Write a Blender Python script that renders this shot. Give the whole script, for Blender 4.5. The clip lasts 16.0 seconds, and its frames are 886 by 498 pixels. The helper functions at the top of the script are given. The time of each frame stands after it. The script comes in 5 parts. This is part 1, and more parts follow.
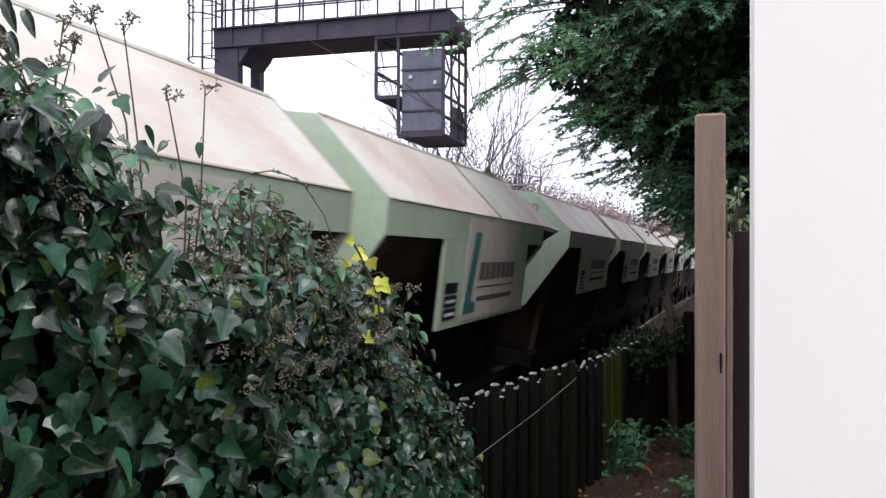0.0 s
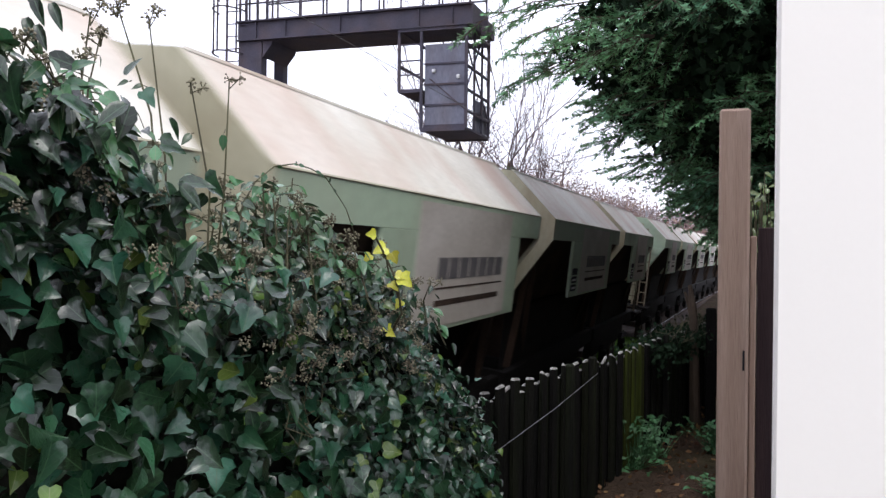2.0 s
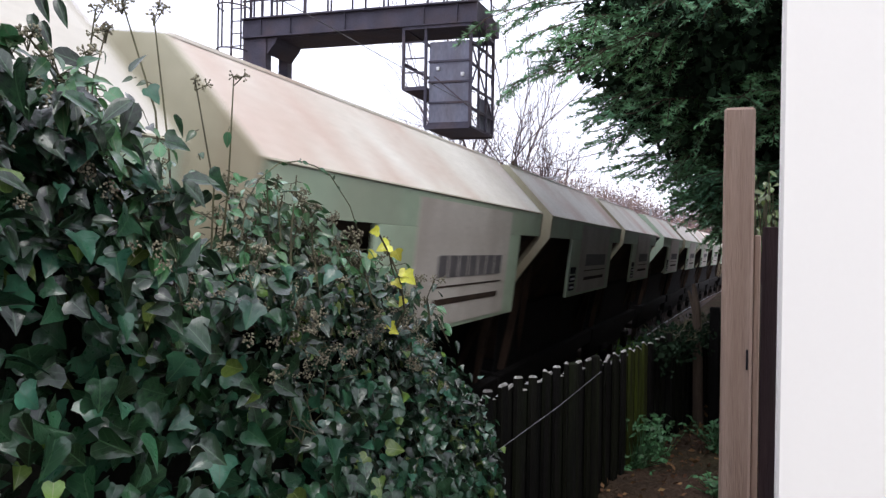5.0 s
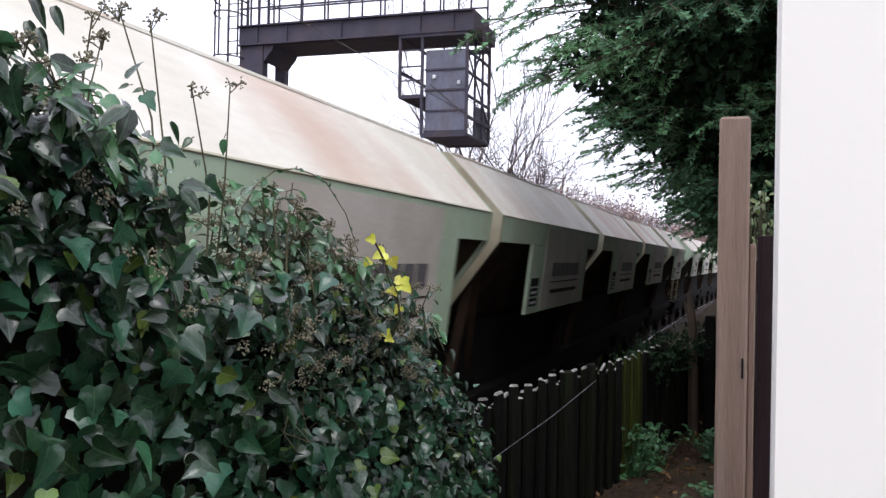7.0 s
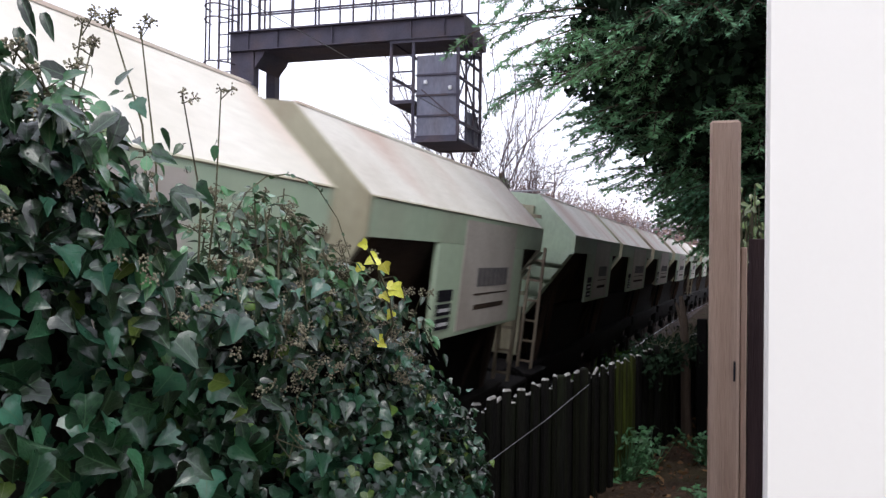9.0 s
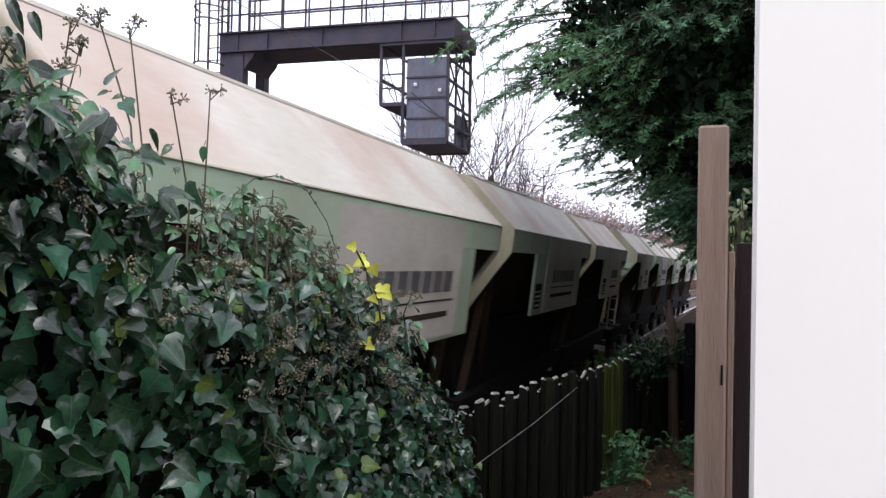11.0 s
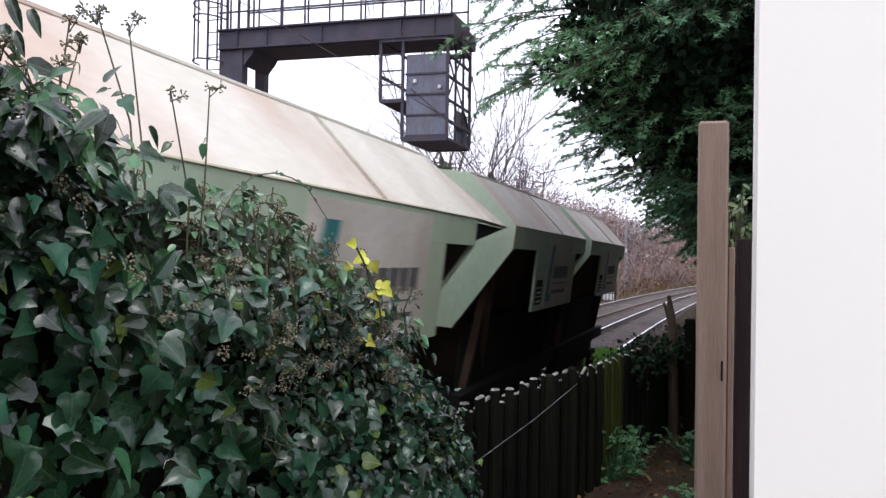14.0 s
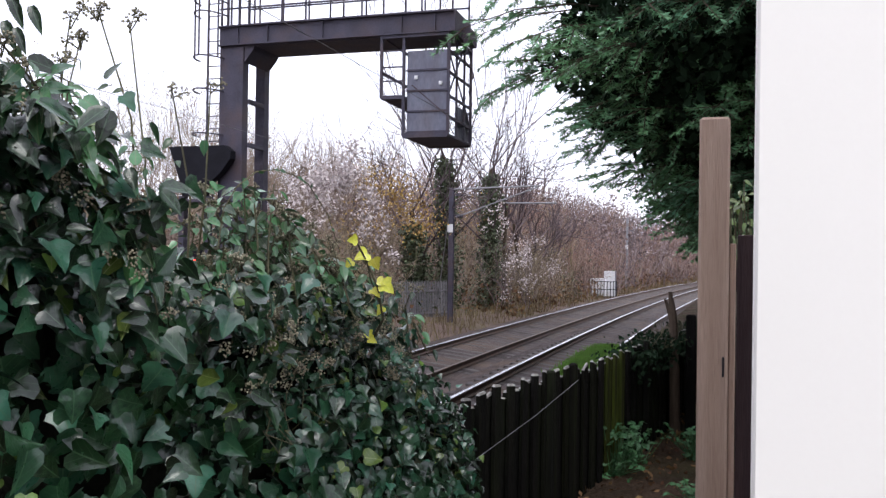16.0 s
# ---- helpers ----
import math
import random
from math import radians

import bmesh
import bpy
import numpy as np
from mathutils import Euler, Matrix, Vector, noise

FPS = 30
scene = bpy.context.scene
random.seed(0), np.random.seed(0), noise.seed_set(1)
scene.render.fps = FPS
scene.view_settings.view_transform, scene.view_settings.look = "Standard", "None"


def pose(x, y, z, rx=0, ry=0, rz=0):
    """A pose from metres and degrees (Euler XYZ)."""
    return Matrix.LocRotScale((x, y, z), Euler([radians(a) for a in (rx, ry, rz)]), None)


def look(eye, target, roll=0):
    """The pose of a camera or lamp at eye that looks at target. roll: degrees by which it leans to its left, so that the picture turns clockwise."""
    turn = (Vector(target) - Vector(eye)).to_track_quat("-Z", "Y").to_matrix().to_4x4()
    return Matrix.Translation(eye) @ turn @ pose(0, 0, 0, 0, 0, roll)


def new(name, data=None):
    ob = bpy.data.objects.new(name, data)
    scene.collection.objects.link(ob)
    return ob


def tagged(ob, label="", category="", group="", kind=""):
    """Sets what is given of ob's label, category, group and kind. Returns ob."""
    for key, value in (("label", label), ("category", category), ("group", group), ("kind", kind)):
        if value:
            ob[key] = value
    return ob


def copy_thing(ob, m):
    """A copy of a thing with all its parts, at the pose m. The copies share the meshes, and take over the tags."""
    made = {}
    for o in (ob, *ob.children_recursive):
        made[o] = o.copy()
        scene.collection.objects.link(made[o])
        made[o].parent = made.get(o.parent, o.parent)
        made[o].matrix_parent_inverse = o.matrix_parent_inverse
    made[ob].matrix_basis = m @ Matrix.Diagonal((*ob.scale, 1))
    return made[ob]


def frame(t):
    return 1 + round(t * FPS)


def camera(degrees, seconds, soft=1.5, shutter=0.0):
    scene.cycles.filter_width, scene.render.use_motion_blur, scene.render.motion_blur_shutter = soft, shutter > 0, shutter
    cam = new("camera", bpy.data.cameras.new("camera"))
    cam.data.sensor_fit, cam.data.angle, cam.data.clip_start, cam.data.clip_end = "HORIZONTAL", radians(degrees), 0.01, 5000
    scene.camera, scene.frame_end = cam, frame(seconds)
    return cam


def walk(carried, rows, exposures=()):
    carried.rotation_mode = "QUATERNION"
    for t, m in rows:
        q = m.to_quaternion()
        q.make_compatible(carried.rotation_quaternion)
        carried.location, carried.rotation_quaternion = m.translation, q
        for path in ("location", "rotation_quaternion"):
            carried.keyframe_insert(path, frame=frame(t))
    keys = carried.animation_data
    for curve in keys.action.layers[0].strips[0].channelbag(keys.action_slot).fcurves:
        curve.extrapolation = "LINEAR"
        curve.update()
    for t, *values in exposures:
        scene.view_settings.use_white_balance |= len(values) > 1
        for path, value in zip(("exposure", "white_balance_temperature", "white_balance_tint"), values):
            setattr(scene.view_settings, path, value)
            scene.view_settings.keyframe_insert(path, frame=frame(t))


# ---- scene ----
# World: y runs along the railway, x to the right of it, z = 0 at the mean rail top. Metres.
cam = camera(54.6, 16.0, soft=1.4, shutter=0.3)
EYE = (0.0, 0.0, 2.65)
AIM = [  # seconds, yaw, pitch, lean to the left
    (0.0, 17.04, 0.49, 0.21),
    (0.5, 17.86, 0.49, -0.03),
    (1.0, 18.19, 0.51, 0.25),
    (1.5, 18.50, 0.44, 0.38),
    (2.0, 18.47, 0.09, 0.71),
    (2.5, 18.72, -0.18, 0.72),
    (3.0, 18.77, -0.15, 0.87),
    (3.5, 18.73, -0.04, 0.80),
    (4.0, 18.61, -0.13, 0.88),
    (6.5, 18.88, 0.32, 1.11),
    (7.0, 18.43, 0.47, 1.12),
    (7.5, 18.43, 0.29, 1.21),
    (8.0, 18.69, 0.11, 1.21),
    (8.5, 18.45, 0.31, 1.04),
    (9.0, 17.91, 0.81, 0.78),
    (9.5, 17.76, 0.88, 1.02),
    (12.0, 16.97, 1.08, 1.01),
    (12.5, 16.97, 1.01, 1.01),
    (13.0, 17.09, 0.71, 0.91),
    (13.5, 16.98, 0.73, 1.04),
    (14.0, 17.17, 0.77, 0.95),
    (14.5, 17.35, 0.98, 1.07),
    (15.0, 17.28, 0.81, 1.03),
    (15.5, 17.33, 0.59, 1.00),
    (16.0, 17.25, 0.53, 0.90)]
walk(cam, [(t, pose(*EYE, 90 + p, -r, y)) for t, y, p, r in AIM], exposures=[(0, 0.57), (16, 0.57)])

# ---- light: a white overcast sky and a broad, weak sun from behind the camera ----
world = bpy.data.worlds.new("overcast_sky")
scene.world = world
world.use_nodes = True
wn, wl = world.node_tree.nodes, world.node_tree.links
sky = wn.new("ShaderNodeTexSky")
sky.sky_type, sky.sun_disc = "NISHITA", False
sky.sun_elevation, sky.sun_rotation = radians(51), radians(137)
cloud = wn.new("ShaderNodeMixRGB")
cloud.inputs[0].default_value = 0.9
cloud.inputs[2].default_value = (8.7, 8.8, 10.3, 1)
wl.new(sky.outputs[0], cloud.inputs[1])
wl.new(cloud.outputs[0], wn["Background"].inputs[0])
wn["Background"].inputs[1].default_value = 0.14
sun = new("sun", bpy.data.lights.new("sun", "SUN"))
sun.data.energy, sun.data.angle, sun.data.color = 1.0, radians(28), (1.0, 0.98, 0.95)
sun.matrix_world = look((24, -26, 44), (0, 0, 0))


# ---- materials ----
def material(name, a, b, rough=0.8, scale=3.0, fine=40.0, bump=0.2, metal=0.0, stain=None, stain_scale=0.7, stain_amount=0.5, island=0.0, piece=0.0, stretch=(1, 1, 1), dist=0.01, coord="Object", glow=0.0, grit=0.35, gloss=0.5):
    """A procedural surface: two base colours mixed by coarse and fine noise, a stain, and fine relief."""
    m = bpy.data.materials.new(name)
    m.use_nodes = True
    n, l = m.node_tree.nodes, m.node_tree.links
    bsdf = n["Principled BSDF"]
    tc, mp = n.new("ShaderNodeTexCoord"), n.new("ShaderNodeMapping")
    mp.inputs["Scale"].default_value = stretch
    l.new(tc.outputs[coord], mp.inputs[0])
    if piece:
        shift, scaled = n.new("ShaderNodeObjectInfo"), n.new("ShaderNodeVectorMath")
        scaled.operation = "SCALE"
        scaled.inputs[0].default_value, scaled.inputs[3].default_value = (1, 1, 1), 1.0
        scale_up = n.new("ShaderNodeMath")
        scale_up.operation = "MULTIPLY"
        scale_up.inputs[1].default_value = 60.0
        l.new(shift.outputs["Random"], scale_up.inputs[0])
        l.new(scale_up.outputs[0], scaled.inputs[3])
        l.new(scaled.outputs[0], mp.inputs["Location"])

    def noise_at(s, detail, low, high):
        t, r = n.new("ShaderNodeTexNoise"), n.new("ShaderNodeMapRange")
        t.inputs["Scale"].default_value, t.inputs["Detail"].default_value = s, detail
        r.inputs[1].default_value, r.inputs[2].default_value = low, high
        l.new(mp.outputs[0], t.inputs["Vector"])
        l.new(t.outputs[0], r.inputs[0])
        return r.outputs[0]

    def mix(f, c1, c2, kind="MIX"):
        x = n.new("ShaderNodeMixRGB")
        x.blend_type = kind
        for slot, v in zip(x.inputs, (f, c1, c2)):
            if isinstance(v, (tuple, float, int)):
                slot.default_value = (*v, 1) if isinstance(v, tuple) else v
            else:
                l.new(v, slot)
        return x.outputs[0]

    def math_node(op, p, q):
        x = n.new("ShaderNodeMath")
        x.operation = op
        for slot, v in zip(x.inputs, (p, q)):
            if isinstance(v, (float, int)):
                slot.default_value = v
            else:
                l.new(v, slot)
        return x.outputs[0]

    grain = noise_at(fine, 6, 0.3, 0.7)
    colour = mix(noise_at(scale, 5, 0.35, 0.65), a, b)
    colour = mix(math_node("MULTIPLY", grain, grit), colour, tuple(v * 0.6 for v in b))
    if stain:
        colour = mix(math_node("MULTIPLY", noise_at(stain_scale, 7, 0.45, 0.7), stain_amount), colour, stain)
    for amount, node, out in ((island, "ShaderNodeNewGeometry", "Random Per Island"), (piece, "ShaderNodeObjectInfo", "Random")):
        if amount:
            src = n.new(node)
            hs = n.new("ShaderNodeHueSaturation")
            l.new(colour, hs.inputs["Color"])
            l.new(math_node("ADD", math_node("MULTIPLY", src.outputs[out], 2 * amount), 1 - amount), hs.inputs["Value"])
            l.new(math_node("ADD", math_node("MULTIPLY", src.outputs[out], amount * 0.08), 0.5 - amount * 0.04), hs.inputs["Hue"])
            colour = hs.outputs[0]
    l.new(colour, bsdf.inputs["Base Color"])
    l.new(math_node("ADD", math_node("MULTIPLY", grain, 0.2), rough - 0.1), bsdf.inputs["Roughness"])
    bsdf.inputs["Metallic"].default_value = metal
    bsdf.inputs["Specular IOR Level"].default_value = gloss
    if bump:
        bp = n.new("ShaderNodeBump")
        bp.inputs["Strength"].default_value, bp.inputs["Distance"].default_value = bump, dist
        l.new(grain, bp.inputs["Height"])
        l.new(bp.outputs[0], bsdf.inputs["Normal"])
    if glow:
        bsdf.inputs["Emission Color"].default_value = (*a, 1)
        bsdf.inputs["Emission Strength"].default_value = glow
    return m


def leaf_material(name, a, b, vein, rough=0.4, spread=0.45):
    """Leaf skin: colour by leaf, paler ribs along the leaf's own coordinates, a waxy gloss."""
    m = material(name, a, b, rough, 6, 60, 0.15, island=spread, piece=spread)
    n, l = m.node_tree.nodes, m.node_tree.links
    bsdf = n["Principled BSDF"]
    src = bsdf.inputs["Base Color"].links[0].from_socket
    uv, sep = n.new("ShaderNodeUVMap"), n.new("ShaderNodeSeparateXYZ")
    uv.uv_map = "leaf"
    l.new(uv.outputs[0], sep.inputs[0])

    def op(kind, p, q=0.0):
        x = n.new("ShaderNodeMath")
        x.operation = kind
        for slot, v in zip(x.inputs, (p, q)):
            if isinstance(v, (float, int)):
                slot.default_value = v
            else:
                l.new(v, slot)
        return x.outputs[0]

    side = op("ABSOLUTE", op("SUBTRACT", sep.outputs[0], 0.5))
    mid = op("LESS_THAN", side, 0.018)
    ribs = op("LESS_THAN", op("ABSOLUTE", op("SUBTRACT", op("FRACT", op("MULTIPLY", op("ADD", sep.outputs[1], op("MULTIPLY", side, 1.1)), 4.0)), 0.5)), 0.05)
    x = n.new("ShaderNodeMixRGB")
    l.new(op("MAXIMUM", op("MULTIPLY", mid, 0.55), op("MULTIPLY", ribs, 0.25)), x.inputs[0])
    l.new(src, x.inputs[1])
    x.inputs[2].default_value = (*vein, 1)
    l.new(x.outputs[0], bsdf.inputs["Base Color"])
    bsdf.inputs["Specular IOR Level"].default_value = 0.32
    bsdf.inputs["Coat Weight"].default_value, bsdf.inputs["Coat Roughness"].default_value, bsdf.inputs["Coat IOR"].default_value = 0.55, 0.13, 1.5
    return m


M = dict(
    ballast=material("ballast", (0.125, 0.102, 0.098), (0.070, 0.058, 0.057), 0.95, 1.2, 14, 0.9, stain=(0.20, 0.14, 0.10), stain_scale=0.5, dist=0.05, gloss=0.1),
    soil=material("soil", (0.085, 0.055, 0.038), (0.045, 0.032, 0.022), 0.95, 2.5, 30, 0.8, stain=(0.05, 0.065, 0.02), stain_scale=1.1, dist=0.03, gloss=0.1),
    rail_side=material("rail_rust", (0.10, 0.055, 0.035), (0.06, 0.04, 0.03), 0.8, 4, 60),
    rail_dull=material("rail_brown_steel", (0.16, 0.11, 0.085), (0.10, 0.07, 0.055), 0.55, 4, 60, 0.1, metal=0.5),
    backwall=material("unseen_wall_brown", (0.17, 0.115, 0.085), (0.12, 0.08, 0.06), 0.9, 2, 30, 0.4, gloss=0.1),
    rail_top=material("rail_steel", (0.75, 0.75, 0.78), (0.6, 0.6, 0.64), 0.28, 4, 60, 0.05, metal=1.0),
    sleeper=material("concrete", (0.105, 0.09, 0.085), (0.07, 0.06, 0.056), 0.9, 4, 50, 0.4, piece=0.2),
    roof=material("dusty_cream_paint", (0.80, 0.77, 0.69), (0.68, 0.64, 0.55), 0.65, 1.3, 25, 0.15, stain=(0.52, 0.35, 0.27), stain_scale=0.8, stain_amount=0.75, stretch=(1, 1.0, 0.4), piece=0.08),
    green=material("pale_green_paint", (0.50, 0.62, 0.45), (0.44, 0.55, 0.40), 0.5, 1.6, 30, 0.1, stain=(0.36, 0.34, 0.25), stain_scale=1.4, stain_amount=0.5, stretch=(1, 1, 0.4), piece=0.08),
    panel=material("dusty_white_panel", (0.66, 0.61, 0.55), (0.55, 0.50, 0.44), 0.55, 1.7, 30, 0.1, stain=(0.36, 0.31, 0.26), stain_scale=1.5, stain_amount=0.5, piece=0.12),
    endsheet=material("dirty_cream_end_paint", (0.52, 0.50, 0.37), (0.40, 0.37, 0.25), 0.65, 1.8, 30, 0.15, stain=(0.24, 0.17, 0.11), stain_scale=1.6, stain_amount=0.7, stretch=(1, 1, 0.35), piece=0.1),
    buff=material("grimy_buff_paint", (0.40, 0.36, 0.25), (0.27, 0.22, 0.15), 0.7, 2.0, 30, 0.2, stain=(0.10, 0.06, 0.04), stain_scale=1.8, stain_amount=0.8, stretch=(1, 1, 0.3)),
    olive=material("grimy_olive_cream_paint", (0.43, 0.41, 0.28), (0.32, 0.29, 0.19), 0.65, 2.0, 30, 0.2, stain=(0.20, 0.14, 0.085), stain_scale=2.0, stain_amount=0.75, stretch=(1, 1, 0.25)),
    chute=material("rusty_chute_steel", (0.075, 0.048, 0.034), (0.04, 0.028, 0.022), 0.8, 2, 30, 0.3, stain=(0.03, 0.022, 0.018), stain_scale=1.5, stain_amount=0.8, gloss=0.1),
    # the dark under the wagons is put into this base colour
    frame=material("underframe_black", (0.016, 0.014, 0.013), (0.010, 0.009, 0.009), 0.85, 3, 40, 0.3, gloss=0.1),
    wheel=material("wheel_steel", (0.09, 0.06, 0.05), (0.05, 0.04, 0.035), 0.6, 4, 40, 0.2, metal=0.5),
    letter=material("charcoal_lettering", (0.085, 0.08, 0.09), (0.14, 0.13, 0.13), 0.6, 6, 50, 0.05),
    teal=material("teal_paint", (0.03, 0.21, 0.22), (0.05, 0.17, 0.18), 0.45, 4, 50, 0.05),
    red=material("red_lettering", (0.52, 0.15, 0.10), (0.48, 0.22, 0.16), 0.6, 6, 60, 0.05),
    aggregate=material("crushed_stone", (0.32, 0.28, 0.24), (0.20, 0.17, 0.15), 0.95, 3, 20, 0.8, dist=0.05, gloss=0.1),
    gantry=material("weathered_grey_steel", (0.062, 0.057, 0.088), (0.042, 0.038, 0.060), 0.7, 2.5, 30, 0.2, stain=(0.10, 0.06, 0.05), stain_scale=1.5, stain_amount=0.5),
    sheet=material("galvanised_sheet", (0.20, 0.21, 0.27), (0.145, 0.15, 0.20), 0.55, 1.8, 25, 0.1, metal=0.3, stain=(0.10, 0.08, 0.08), stain_scale=2.2, stain_amount=0.5, stretch=(1, 1, 0.4)),
    galv=material("galvanised_steel", (0.34, 0.34, 0.36), (0.24, 0.24, 0.26), 0.5, 3, 40, 0.1, metal=0.4),
    black=material("black_paint", (0.014, 0.014, 0.020), (0.009, 0.009, 0.013), 0.7, 3, 40, 0.1, gloss=0.15),
    lamp=material("red_lens", (1.0, 0.03, 0.02), (1.0, 0.03, 0.02), 0.3, 3, 40, 0.0, glow=6.0),
    white=material("white_box_paint", (0.80, 0.80, 0.82), (0.70, 0.70, 0.72), 0.5, 3, 40, 0.05),
    render=material("white_wall_render", (0.95, 0.92, 0.855), (0.93, 0.90, 0.83), 0.6, 1.0, 90, 0.02, stain=(0.84, 0.82, 0.77), stain_scale=0.8, stain_amount=0.3, dist=0.002, grit=0.02),
    post=material("brown_stained_timber", (0.42, 0.295, 0.225), (0.33, 0.22, 0.165), 0.7, 5, 45, 0.35, stain=(0.42, 0.32, 0.27), stain_scale=3, stain_amount=0.4, stretch=(6, 6, 0.35)),
    board=material("dark_fence_timber", (0.060, 0.040, 0.042), (0.04, 0.027, 0.03), 0.8, 5, 45, 0.4, stretch=(6, 6, 0.35), piece=0.15, gloss=0.1),
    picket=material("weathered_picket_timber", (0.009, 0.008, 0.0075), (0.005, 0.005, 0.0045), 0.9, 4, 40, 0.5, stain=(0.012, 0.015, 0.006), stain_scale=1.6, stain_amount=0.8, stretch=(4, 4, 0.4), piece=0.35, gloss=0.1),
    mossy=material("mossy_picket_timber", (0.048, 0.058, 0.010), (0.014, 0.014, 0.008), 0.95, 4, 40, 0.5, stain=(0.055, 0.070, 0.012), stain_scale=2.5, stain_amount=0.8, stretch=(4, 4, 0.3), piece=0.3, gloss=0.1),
    cap=material("bleached_end_grain", (0.40, 0.39, 0.37), (0.20, 0.19, 0.175), 0.9, 8, 60, 0.3, piece=0.4),
    palisade=material("palisade_steel", (0.22, 0.21, 0.23), (0.16, 0.155, 0.165), 0.6, 3, 40, 0.1, metal=0.2, piece=0.15),
    bark=material("bark", (0.10, 0.075, 0.055), (0.06, 0.045, 0.035), 0.95, 4, 30, 0.6, stretch=(3, 3, 0.5), gloss=0.1),
    wire=material("wire", (0.20, 0.20, 0.21), (0.14, 0.14, 0.15), 0.6, 4, 40, 0.0, metal=0.4),
    twig=material("bare_twigs", (0.30, 0.235, 0.19), (0.20, 0.155, 0.13), 0.95, 0.25, 4, 0.0, island=0.4, stain=(0.27, 0.23, 0.11), stain_scale=0.12, stain_amount=0.7, gloss=0.1),
    mauve=material("mauve_twigs", (0.25, 0.195, 0.195), (0.18, 0.145, 0.15), 0.95, 0.25, 4, 0.0, island=0.35, stain=(0.31, 0.19, 0.13), stain_scale=0.1, stain_amount=0.7, gloss=0.1),
    russet=material("withered_russet_leaves", (0.36, 0.20, 0.15), (0.25, 0.15, 0.125), 0.95, 0.25, 6, 0.0, island=0.2, gloss=0.1),
    haze=material("withered_brown_leaves", (0.31, 0.245, 0.205), (0.21, 0.165, 0.15), 0.95, 0.2, 6, 0.0, island=0.22, stain=(0.25, 0.23, 0.11), stain_scale=0.14, stain_amount=0.7, gloss=0.1),
    darktwig=material("dark_bare_twigs", (0.135, 0.105, 0.11), (0.09, 0.07, 0.075), 0.95, 0.3, 6, 0.0, island=0.3, gloss=0.1),
    fluff=material("clematis_fluff", (0.72, 0.65, 0.65), (0.56, 0.49, 0.48), 0.95, 2, 20, 0.0, island=0.25, gloss=0.1),
    amber=material("amber_leaves", (0.42, 0.27, 0.07), (0.30, 0.18, 0.06), 0.7, 2, 20, 0.0, island=0.4),
    ivytree=material("dull_green_leaves", (0.08, 0.10, 0.048), (0.05, 0.066, 0.032), 0.6, 2, 20, 0.0, island=0.5),
    drygrass=material("dry_grass", (0.21, 0.165, 0.095), (0.13, 0.10, 0.06), 0.9, 1, 10, 0.0, island=0.4, gloss=0.1),
    moss=material("moss_grass", (0.12, 0.24, 0.03), (0.08, 0.17, 0.02), 0.8, 2, 20, 0.0, island=0.4),
    weed=material("weed_leaves", (0.045, 0.14, 0.045), (0.028, 0.09, 0.03), 0.6, 3, 20, 0.0, island=0.4),
    dead=material("dead_leaves", (0.20, 0.11, 0.055), (0.12, 0.07, 0.04), 0.9, 3, 20, 0.0, island=0.5, gloss=0.1),
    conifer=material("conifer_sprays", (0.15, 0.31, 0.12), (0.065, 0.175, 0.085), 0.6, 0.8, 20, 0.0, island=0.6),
    # near-black copy of the conifer green with the shade put into its colour
    inner=material("painted_shade_green", (0.016, 0.034, 0.016), (0.010, 0.020, 0.010), 0.9, 0.8, 20, 0.0, island=0.5, gloss=0.1),
    bank=material("bank_earth", (0.17, 0.12, 0.10), (0.11, 0.08, 0.065), 0.95, 0.8, 9, 0.6, stain=(0.10, 0.10, 0.045), stain_scale=0.25, stain_amount=0.5, dist=0.05, gloss=0.1),
    # the dark between the ivy leaves, painted as a near-black surface
    core=material("painted_hedge_shade", (0.014, 0.014, 0.010), (0.008, 0.008, 0.007), 0.95, 4, 30, 0.5, gloss=0.1),
    stem=material("ivy_stems", (0.085, 0.08, 0.036), (0.055, 0.05, 0.026), 0.8, 8, 50, 0.2, island=0.3),
    umbel=material("ivy_flower_heads", (0.31, 0.28, 0.20), (0.21, 0.19, 0.135), 0.85, 20, 80, 0.2, island=0.4, gloss=0.1),
    ivy=leaf_material("ivy_leaf", (0.020, 0.066, 0.024), (0.005, 0.022, 0.009), (0.06, 0.115, 0.06), 0.34, 0.75),
    # greener, brighter copy of the ivy leaf: open top light put into the colour
    shoot=leaf_material("top_lit_ivy_leaf", (0.050, 0.105, 0.034), (0.018, 0.048, 0.018), (0.13, 0.17, 0.09), 0.36, 0.7),
    paleivy=leaf_material("pale_ivy_leaf", (0.115, 0.185, 0.03), (0.06, 0.11, 0.02), (0.22, 0.26, 0.11), 0.42, 0.45),
    yellow=leaf_material("yellow_leaf", (0.74, 0.74, 0.08), (0.58, 0.60, 0.06), (0.7, 0.66, 0.2), 0.5, 0.25),
)


# ---- building helpers ----
def mesh_object(name, bm, mats, smooth=False):
    me = bpy.data.meshes.new(name)
    bm.to_mesh(me)
    bm.free()
    for m in mats if isinstance(mats, (list, tuple)) else [mats]:
        me.materials.append(m)
    if smooth:
        me.shade_smooth()
    return new(name, me)


def part(name, bm, mats, parent, label="", smooth=False):
    ob = mesh_object(name, bm, mats, smooth)
    ob.parent = parent
    if label:
        ob["label"] = label
    return ob


def piece(name, data, parent, m):
    ob = new(name, data)
    ob.parent, ob.matrix_basis = parent, m
    return ob


def thing(name, m, label, category, group="", kind=""):
    ob = new(name)
    ob.matrix_basis = m
    return tagged(ob, label, category, group, kind)


